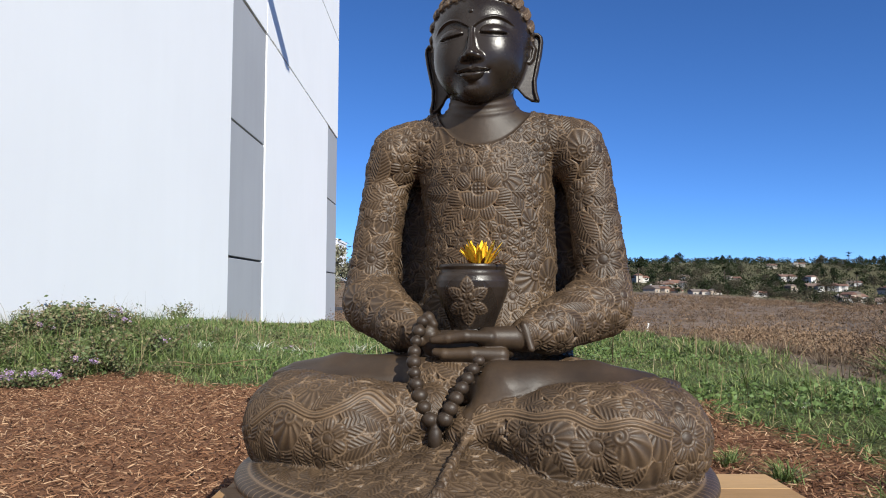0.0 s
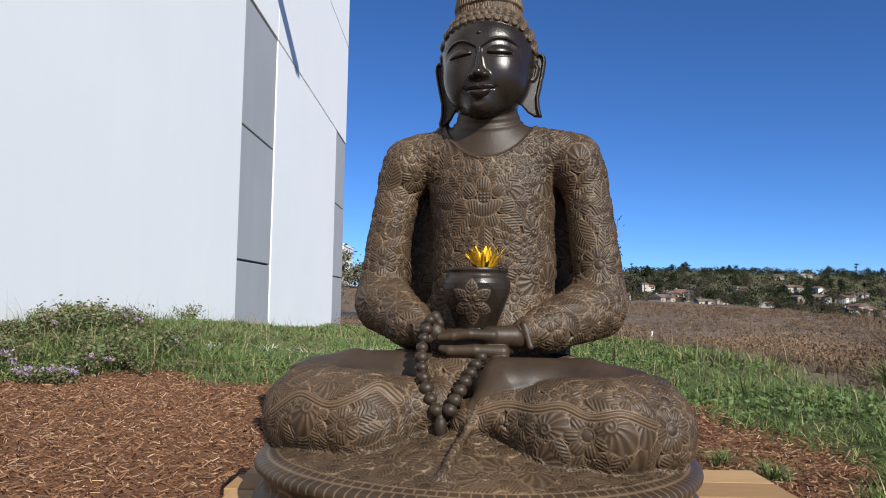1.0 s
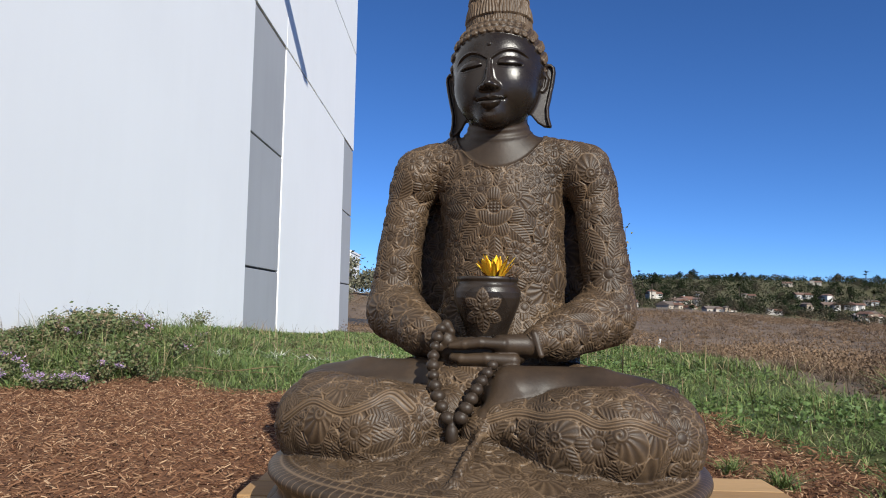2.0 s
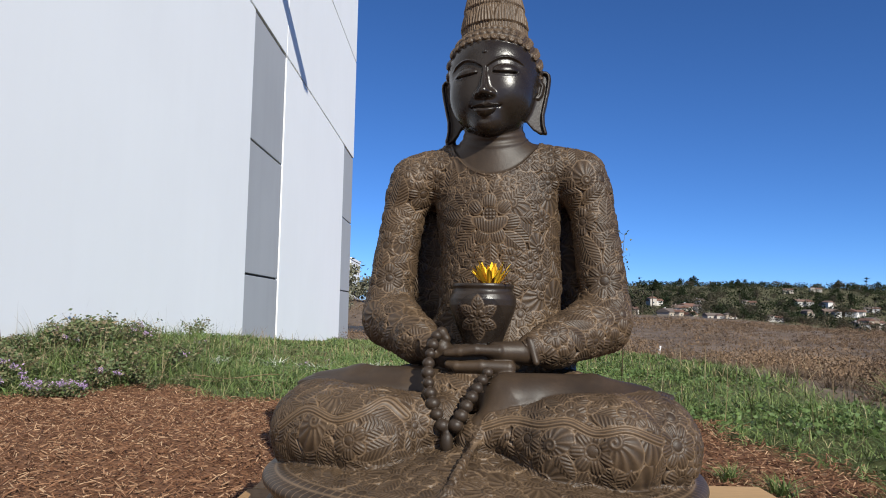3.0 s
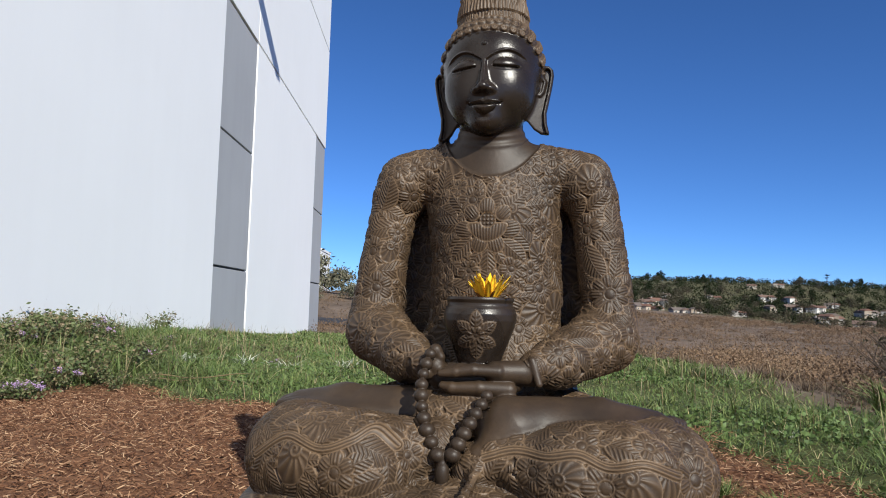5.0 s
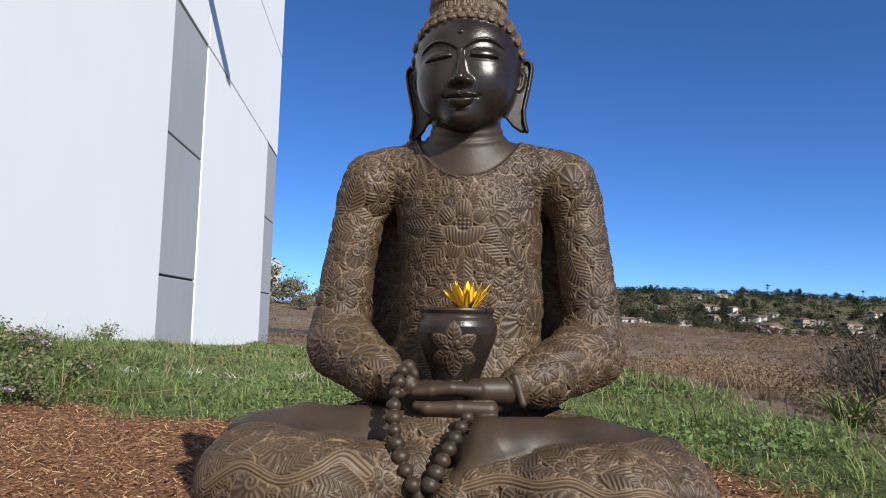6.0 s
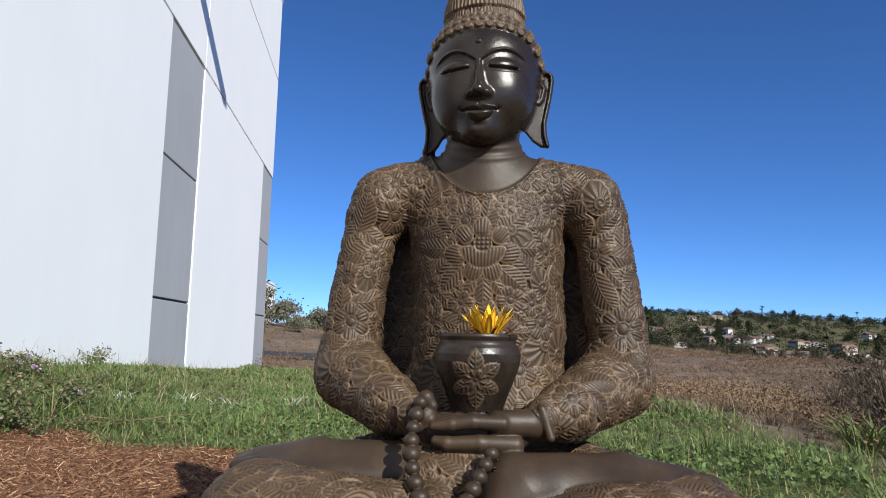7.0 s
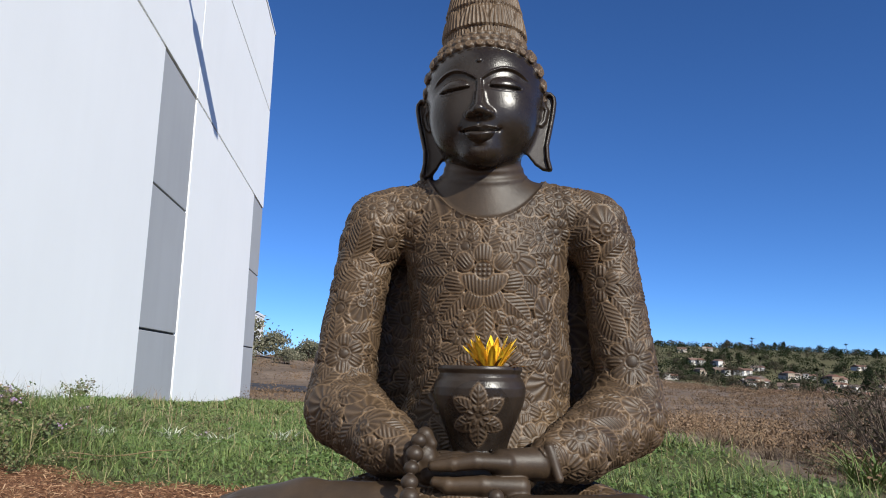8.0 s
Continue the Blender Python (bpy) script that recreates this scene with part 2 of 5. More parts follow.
def blades(base, length, width, az, lean, curl=0.6):
    """Ribbons of two quads, bending over: arrays in, vertices and faces out."""
    k = len(base)
    out = np.stack([np.cos(az), np.sin(az), np.zeros(k)], 1)
    side = np.stack([-np.sin(az), np.cos(az), np.zeros(k)], 1)
    up = np.array([0, 0, 1.0])
    v = np.zeros((k, 6, 3))
    for i, (s, w) in enumerate(((0.0, 1.0), (0.55, 0.8), (1.0, 0.08))):
        reach = (lean * s + curl * lean * s * s) * length
        rise = length * s * (1 - 0.35 * np.minimum(lean, 1.5) * s)
        c = base + out * reach[:, None] + up * rise[:, None]
        v[:, 2 * i] = c - side * (0.5 * w * width)[:, None]
        v[:, 2 * i + 1] = c + side * (0.5 * w * width)[:, None]
    o = np.arange(k)[:, None] * 6
    f = np.concatenate([o + np.array([0, 1, 3, 2]), o + np.array([2, 3, 5, 4])], 0)
    return v.reshape(-1, 3), f


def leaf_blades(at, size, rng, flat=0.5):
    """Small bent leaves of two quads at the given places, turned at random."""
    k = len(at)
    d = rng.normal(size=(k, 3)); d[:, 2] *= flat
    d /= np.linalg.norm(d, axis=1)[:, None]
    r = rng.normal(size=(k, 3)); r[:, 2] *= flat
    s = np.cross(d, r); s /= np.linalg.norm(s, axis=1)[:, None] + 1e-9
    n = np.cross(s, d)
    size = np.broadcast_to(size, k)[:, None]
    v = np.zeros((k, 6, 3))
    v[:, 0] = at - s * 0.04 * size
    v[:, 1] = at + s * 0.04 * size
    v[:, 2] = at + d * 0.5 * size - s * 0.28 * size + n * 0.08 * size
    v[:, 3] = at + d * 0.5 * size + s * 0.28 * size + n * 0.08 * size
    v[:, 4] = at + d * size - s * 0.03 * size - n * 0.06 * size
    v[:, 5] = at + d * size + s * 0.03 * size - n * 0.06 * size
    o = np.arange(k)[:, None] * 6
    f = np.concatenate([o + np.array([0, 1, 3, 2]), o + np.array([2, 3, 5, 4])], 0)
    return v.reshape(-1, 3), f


def join(pieces):
    vs, fs, at = [], [], 0
    for v, f in pieces:
        vs.append(v); fs.append(f + at); at += len(v)
    return np.concatenate(vs), np.concatenate(fs)


# ---- ground ----
def wave(x, y, s, seed):
    """Smooth unevenness between about -1 and 1."""
    a = seed * 1.7
    return (np.sin(x * s + 1.3 * np.sin(y * s * 0.7 + a) + a) + np.sin(y * s * 1.1 + 1.1 * np.sin(x * s * 0.8 - a)) + 0.6 * np.sin((x + y) * s * 2.1 + a)) / 2.6


def step(a, b, v):
    s = np.clip((v - a) / (b - a), 0, 1)
    return s * s * (3 - 2 * s)


EDGE_Y = np.array([-40.0, 2.0, 4.5, 6.5, 9.1, 12.0, 14.5, 18.0, 26.0, 33.0])
EDGE_X = np.array([2.6, 2.8, 3.0, 3.5, 3.9, 4.1, 3.2, 1.0, -3.0, -7.0])


def beyond(x, y):
    """Metres by which a place lies past the grass, in the dry field; negative within it."""
    side = x - np.interp(y, EDGE_Y, EDGE_X) + 0.22 * wave(x, y, 1.9, 3.0)
    return np.where(y > 33.0, np.maximum(side, (y - 33.0) * 0.5), side)


def in_mulch(x, y):
    """Metres within the mulch; negative outside."""
    back = 6.1 + 0.06 * x - y - 0.9 * step(-1.4, 0.6, x) + 0.85 * np.exp(-((x + 2.75) / 0.55) ** 2) + 0.16 * wave(x, y, 2.6, 1.0)
    right = 1.95 - x + 0.16 * wave(x, y, 3.3, 2.0) + 0.05 * (3.7 - y)
    return np.minimum(back, right)


def ground_z(x, y):
    x, y = np.asarray(x, float), np.asarray(y, float)
    z = -0.11 - (0.012 + 0.014 * step(0.0, -2.5, x)) * np.clip(y - 8, 0, 26) + 0.012 * wave(x, y, 1.4, 5.0)
    z = z + 0.37 * step(-2.0, -4.6, x) * step(26.0, 10.0, y) * step(5.4, 8.6, y)
    b = beyond(x, y)
    z = z + 0.05 * np.exp(-(b / 0.7) ** 2) - 0.55 * step(0.2, 6.0, b) + (0.05 * wave(x, y, 0.35, 7.0) + 0.07 * wave(x, y, 1.1, 2.5)) * step(1, 6, b) * step(200, 60, y)
    far = np.hypot(x, y)
    z = z + 0.5 * step(40, 180, far) * (b > 0)
    z = z + 3.6 * np.exp(-(((x + 24) / 26) ** 2 + ((y - 100) / 34) ** 2))
    ridge = step(310, 690, y + 0.25 * x) * (24.0 + 4.0 * wave(x, y, 0.008, 4.0) + 0.9 * wave(x, y, 0.03, 6.0))
    climb = step(310, 690, y + 0.25 * x)
    z = z - 9.0 * step(50, 300, far) * step(radians(17), radians(40), np.arctan2(x, y + 1e-6)) * (1 - climb) * (y > 0)
    return z + ridge * step(-190, 40, x)


def graded(lo, hi, count, near, centre):
    t = np.linspace(-1, 1, count)
    k = np.sinh(t * near) / np.sinh(near)
    return np.where(k < 0, centre + k * (centre - lo), centre + k * (hi - centre))


gx, gy = graded(-900, 900, 300, 6.4, 0.0), graded(-400, 1500, 340, 6.2, 3.5)
GX, GY = np.meshgrid(gx, gy, indexing="ij")
GZ = ground_z(GX, GY)
idx = np.arange(GX.size).reshape(GX.shape)
ground = quads("ground", np.stack([GX.ravel(), GY.ravel(), GZ.ravel()], 1),
               np.stack([idx[:-1, :-1].ravel(), idx[1:, :-1].ravel(), idx[1:, 1:].ravel(), idx[:-1, 1:].ravel()], 1), GROUND, smooth=True)
for key, values in (("mulch", step(-0.06, 0.06, in_mulch(GX, GY))), ("dry", step(-0.25, 0.35, beyond(GX, GY)) * (1 - 0.7 * step(318, 350, np.hypot(GX, GY))))):
    ground.data.attributes.new(key, "FLOAT", "POINT").data.foreach_set("value", values.ravel().astype(np.float32))
tagged(ground, "reddish mulch bed, grass and dry brown field", "ground", kind="structure")


# ---- the statue: one solid of blended forms, carved ----
def ell(P, c, r):
    q = (P - np.array(c, np.float32)) / np.array(r, np.float32)
    k0 = np.sqrt((q * q).sum(-1)) + 1e-6
    q = q / np.array(r, np.float32)
    k1 = np.sqrt((q * q).sum(-1)) + 1e-6
    return k0 * (k0 - 1) / k1


def cap(P, a, b, ra, rb):
    a, b = np.array(a, np.float32), np.array(b, np.float32)
    d = b - a
    t = np.clip(((P - a) @ d) / (d @ d), 0, 1)
    return np.linalg.norm(P - a - t[..., None] * d, axis=-1) - (ra + (rb - ra) * t)


def smin(a, b, k):
    h = np.clip(0.5 + 0.5 * (b - a) / k, 0, 1)
    return b + (a - b) * h - k * h * (1 - h)


def smax(a, b, k):
    return -smin(-a, -b, k)


def blend(items, k):
    d = items[0]
    for e in items[1:]:
        d = smin(d, e, k)
    return d


def mirrored(P):
    Q = P.copy()
    Q[..., 0] = np.abs(Q[..., 0])
    return Q


def bezier(a, b, c, t):
    a, b, c = (np.array(v, float) for v in (a, b, c))
    return (1 - t) ** 2 * a + 2 * t * (1 - t) * b + t * t * c


def head_frame(P):
    """The head is turned and leans a little on the neck."""
    c, sn = math.cos(radians(-4.0)), math.sin(radians(-4.0))
    k, q = math.cos(radians(1.5)), math.sin(radians(1.5))
    x, y, z = P[..., 0] - 0.004, P[..., 1] - 0.08, P[..., 2] - 1.46
    x, z = k * x + q * z, k * z - q * x
    return np.stack([c * x + sn * y, c * y - sn * x + 0.08, z + 1.46], -1).astype(np.float32)


def form_head(P):
    P = head_frame(P)
    Q = mirrored(P)
    d = smin(ell(P, (0, 0.078, 1.588), (0.174, 0.176, 0.175)), ell(P, (0, 0.020, 1.452), (0.134, 0.124, 0.114)), 0.080)
    d = smin(d, ell(Q, (0.064, -0.002, 1.490), (0.070, 0.075, 0.076)), 0.05)
    d = smin(d, ell(P, (0, -0.060, 1.368), (0.046, 0.042, 0.036)), 0.05)
    nose = cap(P, (0, -0.086, 1.585), (0, -0.131, 1.474), 0.0065, 0.0115)
    nose = smin(nose, ell(P, (0, -0.124, 1.468), (0.021, 0.020, 0.0125)), 0.014)
    nose = smin(nose, ell(Q, (0.0235, -0.102, 1.464), (0.0165, 0.026, 0.0125)), 0.010)
    nose = smin(nose, cap(P, (0, -0.070, 1.565), (0, -0.098, 1.474), 0.013, 0.025), 0.016)
    return smin(d, nose, 0.010)


def form_hair(P):
    P = head_frame(P)
    d = ell(P, (0, 0.085, 1.60), (0.181, 0.184, 0.178))
    low = P[..., 2] - (1.675 - 1.25 * P[..., 0] ** 2 - 0.85 * np.clip(P[..., 1] + 0.02, 0, 1))
    return smax(d, -low, 0.012)


def form_topknot(P):
    P = head_frame(P)
    r = np.hypot(P[..., 0], P[..., 1] - 0.098)
    z = P[..., 2]
    want = np.interp(z, [1.70, 1.765, 1.80, 1.835, 1.85, 1.90, 1.96, 2.02, 2.05], [0.128, 0.129, 0.126, 0.121, 0.115, 0.105, 0.083, 0.045, 0.004])
    return np.maximum((r - 0.965 * want) * 0.93, np.maximum(z - 2.05, 1.72 - z)).astype(np.float32)


EAR_EDGE = ((0.150, 1.545), (0.170, 1.574), (0.182, 1.584), (0.196, 1.586), (0.206, 1.577), (0.208, 1.560), (0.203, 1.525), (0.193, 1.475), (0.182, 1.424), (0.183, 1.386), (0.190, 1.356), (0.168, 1.358), (0.147, 1.370), (0.128, 1.394), (0.110, 1.418), (0.110, 1.475), (0.140, 1.515))


def form_ear(P):
    """A long hollow ear swept back from the head, its rim folded forward, ending in a flared lobe."""
    Q = mirrored(head_frame(P))
    x, y, z = Q[..., 0], Q[..., 1] - 0.55 * (Q[..., 0] - 0.16), Q[..., 2]
    inside = np.zeros(x.shape, bool)
    for (x0, z0), (x1, z1) in zip(EAR_EDGE, EAR_EDGE[1:] + EAR_EDGE[:1]):
        if z0 != z1:
            inside ^= ((z0 > z) != (z1 > z)) & (x < (x1 - x0) * (z - z0) / (z1 - z0) + x0)
    edge = near_line(x, z, EAR_EDGE + EAR_EDGE[:1])
    flat = np.where(inside, -edge, edge)
    blade = smax(flat - 0.004, np.abs(y - 0.082) - 0.010, 0.006)
    rim = np.hypot(near_line(x, z, EAR_EDGE[1:11]), (y - 0.066) * 0.7) - 0.0060
    fold = np.hypot(near_line(x, z, ((0.170, 1.560), (0.184, 1.535), (0.176, 1.500), (0.166, 1.486))), y - 0.070) - 0.0055
    tragus = np.sqrt((x - 0.158) ** 2 + (y - 0.062) ** 2 + (z - 1.508) ** 2) - 0.010
    return 0.85 * smin(smin(blade, rim, 0.006), smin(fold, tragus, 0.004), 0.005).astype(np.float32)


def form_neck(P):
    return cap(P, (0, 0.125, 1.17), (0, 0.085, 1.42), 0.135, 0.106)


def form_torso(P):
    P = P - np.array((0.008, 0, 0), np.float32)
    Q = mirrored(P)
    d = blend([ell(P, (0.008, 0.125, 1.07), (0.234, 0.178, 0.240)), ell(P, (0.018, 0.120, 0.80), (0.228, 0.160, 0.26)), ell(P, (0, 0.12, 0.52), (0.30, 0.20, 0.20))], 0.10)
    d = smin(d, cap(Q, (0.0, 0.11, 1.264), (0.262, 0.12, 1.217), 0.077, 0.092), 0.07)
    return smin(d, ell(P, (0, 0.250, 0.88), (0.395, 0.088, 0.42)), 0.02)


def form_arm(P):
    P = P - np.array((0.008, 0, 0), np.float32)
    Q = mirrored(P)
    d = blend([ell(Q, (0.318, 0.12, 1.180), (0.097, 0.110, 0.113)), cap(Q, (0.352, 0.112, 1.12), (0.404, 0.090, 0.74), 0.078, 0.084),
               cap(Q, (0.386, 0.065, 0.66), (0.235, -0.13, 0.59), 0.110, 0.074)], 0.035)
    return smin(d, cap(Q, (0.235, -0.13, 0.59), (0.165, -0.195, 0.575), 0.072, 0.050), 0.03)


def form_hand(P):
    P = P + np.array((0, 0, 0.010), np.float32)
    # the upper hand with jointed fingers, the cuff, the palm below with its thumb, and the fist that holds the beads
    items = [cap(P, (0.165, -0.205, 0.572), (0.06, -0.245, 0.575), 0.040, 0.032)]
    for i in range(4):
        y = -0.262 + 0.030 * i
        items.append(cap(P, (0.07, y, 0.577), (0.002, y - 0.012, 0.580), 0.0195, 0.0165))
        items.append(cap(P, (-0.004, y - 0.013, 0.580), (-0.050, y - 0.016, 0.573 + 0.003 * i), 0.0180, 0.0150))
        items.append(cap(P, (-0.055, y - 0.016, 0.572 + 0.003 * i), (-0.098, y - 0.012, 0.567 + 0.004 * i), 0.0160, 0.0120))
    d = blend(items, 0.006)
    low = [cap(P, (0.10, -0.25, 0.524), (0.020, -0.266, 0.528), 0.026, 0.021), cap(P, (0.012, -0.267, 0.528), (-0.064, -0.272, 0.526), 0.0215, 0.0165),
           cap(P, (-0.066, -0.271, 0.527), (-0.092, -0.266, 0.531), 0.0170, 0.0130), cap(P, (-0.11, -0.215, 0.55), (0.11, -0.20, 0.545), 0.036, 0.036)]
    fist = [cap(P, (-0.185, -0.190, 0.585), (-0.125, -0.222, 0.583), 0.042, 0.034), cap(P, (-0.140, -0.215, 0.60), (-0.122, -0.232, 0.632), 0.027, 0.018),
            cap(P, (-0.160, -0.222, 0.590), (-0.146, -0.248, 0.560), 0.020, 0.016), cap(P, (-0.122, -0.232, 0.632), (-0.106, -0.232, 0.612), 0.017, 0.014)]
    d = smin(smin(d, blend(low, 0.007), 0.005), blend(fist, 0.008), 0.010)
    cuff = cap(P, (0.168, -0.235, 0.612), (0.190, -0.247, 0.545), 0.011, 0.011)
    return smin(d, cuff, 0.004)


def form_bowl(P):
    r = np.hypot(P[..., 0] - 0.004, P[..., 1] + 0.168)
    z = P[..., 2]
    want = np.interp(z, [0.560, 0.575, 0.61, 0.655, 0.69, 0.715, 0.735, 0.750, 0.760, 0.768, 0.778, 0.788], [0.060, 0.065, 0.076, 0.095, 0.109, 0.1155, 0.1165, 0.111, 0.104, 0.103, 0.108, 0.105])
    d = np.maximum((r - 0.968 * want) * 0.9, np.maximum(z - 0.786, 0.560 - z))
    return np.maximum(d, -np.maximum(r - 0.087, 0.745 - z)).astype(np.float32)


def form_legs(P):
    Q = mirrored(P)
    d = blend([cap(Q, (0.16, 0.08, 0.33), (0.515, -0.20, 0.290), 0.185, 0.150), cap(Q, (0.528, -0.27, 0.292), (0.30, -0.385, 0.298), 0.154, 0.150),
               ell(P, (0, 0.02, 0.33), (0.42, 0.27, 0.165))], 0.06)
    right = cap(P, (0.42, -0.40, 0.315), (0.09, -0.37, 0.335), 0.142, 0.070)
    left = cap(P, (-0.42, -0.35, 0.312), (-0.10, -0.32, 0.345), 0.130, 0.085)
    d = smin(smin(d, right, 0.03), left, 0.03)
    return smax(d, 0.155 - P[..., 2], 0.02)


def form_feet(P):
    """Bare shins and upturned soles laid flat on the opposite thighs, ending in rows of toes."""
    r = [ell(P, (0.27, -0.225, 0.416), (0.300, 0.125, 0.060)), cap(P, (0.105, -0.300, 0.424), (0.34, -0.225, 0.440), 0.080, 0.056),
         cap(P, (0.38, -0.205, 0.438), (0.530, -0.180, 0.434), 0.050, 0.027), cap(P, (0.120, -0.330, 0.405), (0.040, -0.385, 0.350), 0.066, 0.034)]
    l = [ell(P, (-0.32, -0.165, 0.428), (0.310, 0.115, 0.052)), cap(P, (-0.14, -0.20, 0.458), (-0.42, -0.16, 0.450), 0.052, 0.044),
         cap(P, (-0.42, -0.16, 0.450), (-0.570, -0.15, 0.438), 0.044, 0.028)]
    toes = []
    for i in range(5):
        toes.append(cap(P, (0.530 + 0.012 * i, -0.245 + 0.026 * i, 0.434), (0.588 + 0.006 * i, -0.240 + 0.026 * i, 0.426), 0.0155, 0.013))
        toes.append(cap(P, (-0.565 - 0.012 * i, -0.215 + 0.026 * i, 0.440), (-0.618 - 0.006 * i, -0.210 + 0.026 * i, 0.432), 0.0165, 0.015))
    return smin(smin(blend(r, 0.05), blend(l, 0.04), 0.01), blend(toes, 0.005), 0.012)


RIM_X, RIM_Y, RIM_A, RIM_B, RIM_E = 0.005, -0.125, 0.715, 0.665, 2.25


def rim_of(x, y):
    return (np.abs((x - RIM_X) / RIM_A) ** RIM_E + np.abs((y - RIM_Y) / np.where(y < RIM_Y, RIM_B, 0.5)) ** RIM_E + 1e-9) ** (1 / RIM_E)


def form_cloth(P):
    # the robe spread over the plinth, rising to the lap, with a fold down its middle
    x, y, z = P[..., 0], P[..., 1], P[..., 2]
    top = 0.187 + 0.120 * np.clip(1 - np.abs(x) / 0.66, 0, 1) * np.clip((y + 0.76) / 0.42, 0, 1)
    d = smax((z - top) * 0.85, (rim_of(x, y) - 0.94) * 0.5, 0.02)
    lap = smin(cap(P, (0.050, -0.335, 0.355), (-0.010, -0.66, 0.222), 0.012, 0.007), ell(P, (-0.02, -0.17, 0.43), (0.20, 0.14, 0.085)), 0.02)
    lap = smin(lap, ell(P, (0.034, -0.345, 0.315), (0.085, 0.088, 0.062)), 0.03)
    return smin(d, lap, 0.025)


def bead_places():
    out = []
    for i in range(10):
        t = i / 9
        p = bezier((-0.132, -0.266, 0.612), (-0.176, -0.345, 0.485), (-0.078, -0.412, 0.349), t)
        out.append((p, 0.0186 + 0.002 * math.sin(i * 2.1) + 0.0035 * t))
    for i in range(7):
        t = i / 6
        p = bezier((0.046, -0.330, 0.505), (0.008, -0.405, 0.440), (-0.036, -0.415, 0.352), t)
        out.append((p, 0.0178 + 0.005 * t))
    return out


def form_beads(P):
    d = ell(P, (-0.064, -0.412, 0.300), (0.0200, 0.0200, 0.038))
    for p, r in bead_places():
        d = np.minimum(d, ell(P, p, (r, r, r * 0.92)))
    return smin(d, cap(P, (-0.064, -0.415, 0.33), (-0.064, -0.41, 0.35), 0.012, 0.012), 0.005)


def form_plinth(P):
    z = P[..., 2]
    k = rim_of(P[..., 0], P[..., 1])
    waist = 0.030 * np.exp(-((z - 0.115) / 0.035) ** 2)
    side = (k - 1) * 0.50 + waist
    return smax(smax(side, z - 0.190, 0.03), 0.03 - z, 0.012)


FORMS = [form_head, form_hair, form_topknot, form_ear, form_neck, form_torso, form_arm, form_hand, form_bowl, form_legs, form_feet, form_cloth, form_beads, form_plinth]
HEAD, HAIR, KNOT, EAR, NECK, TORSO, ARM, HAND, BOWL, LEGS, FEET, CLOTH, BEADS, PLINTH = range(14)
SOFT = [0.0, 0.006, 0.008, 0.012, 0.020, 0.055, 0.016, 0.010, 0.004, 0.030, 0.012, 0.020, 0.003, 0.012]


def solid(P, labels=False):
    P = P.astype(np.float32)
    ds = [f(P).astype(np.float32) for f in FORMS]
    d = ds[0]
    for e, k in zip(ds[1:], SOFT[1:]):
        d = smin(d, e, k)
    return (d, np.argmin(np.stack(ds, -1), -1)) if labels else d


def surface(lo, hi, h):
    """Quads on the solid's skin, one vertex a cell."""
    axes = [np.arange(a, b, h, dtype=np.float32) for a, b in zip(lo, hi)]
    F = np.empty([len(a) for a in axes], np.float32)
    step_n = 12
    starts = [np.arange(0, len(a), step_n) for a in axes]
    mids = np.stack(np.meshgrid(*[a[0] + (s + 0.5 * (step_n - 1)) * h for a, s in zip(axes, starts)], indexing="ij"), -1)
    far = solid(mids.reshape(-1, 3)).reshape(mids.shape[:3])
    for i, a in enumerate(starts[0]):
        for j, b in enumerate(starts[1]):
            for k, c in enumerate(starts[2]):
                block = (slice(a, a + step_n), slice(b, b + step_n), slice(c, c + step_n))
                if abs(far[i, j, k]) > 1.5 * step_n * h:
                    F[block] = far[i, j, k]
                    continue
                g = np.stack(np.meshgrid(axes[0][block[0]], axes[1][block[1]], axes[2][block[2]], indexing="ij"), -1)
                F[block] = solid(g.reshape(-1, 3)).reshape(g.shape[:3])
    S = F < 0
    n = np.array(F.shape) - 1
    corner = lambda A, a, b, c: A[a:a + n[0], b:b + n[1], c:c + n[2]]
    acc, cnt = np.zeros((*n, 3), np.float32), np.zeros(n, np.float32)
    for ax in range(3):
        for u in (0, 1):
            for w in (0, 1):
                o = [0, 0, 0]
                o[(ax + 1) % 3], o[(ax + 2) % 3] = u, w
                e = list(o); e[ax] = 1
                fa, fb = corner(F, *o), corner(F, *e)
                cut = (fa < 0) != (fb < 0)
                t = np.where(cut, fa / (fa - fb + 1e-12), 0)
                for k in range(3):
                    acc[..., k] += cut * (t if k == ax else o[k])
                cnt += cut
    used = cnt > 0
    ids = np.full(n, -1, np.int64)
    ids[used] = np.arange(used.sum())
    cells = np.argwhere(used)
    V = (cells + acc[used] / cnt[used][:, None]) * h + np.array([a[0] for a in axes])
    faces = []
    for ax in range(3):
        b, c = (ax + 1) % 3, (ax + 2) % 3
        A = np.moveaxis(S, (ax, b, c), (0, 1, 2))
        I = np.moveaxis(ids, (ax, b, c), (0, 1, 2))
        cut = A[:-1, 1:-1, 1:-1] != A[1:, 1:-1, 1:-1]
        i, j, k = np.nonzero(cut)
        q = np.stack([I[i, j, k], I[i, j + 1, k], I[i, j + 1, k + 1], I[i, j, k + 1]], 1)
        flip = ~A[:-1, 1:-1, 1:-1][cut]
        q[flip] = q[flip][:, ::-1]
        faces.append(q)
    Q = np.concatenate(faces)
    return V, Q[(Q >= 0).all(1)]


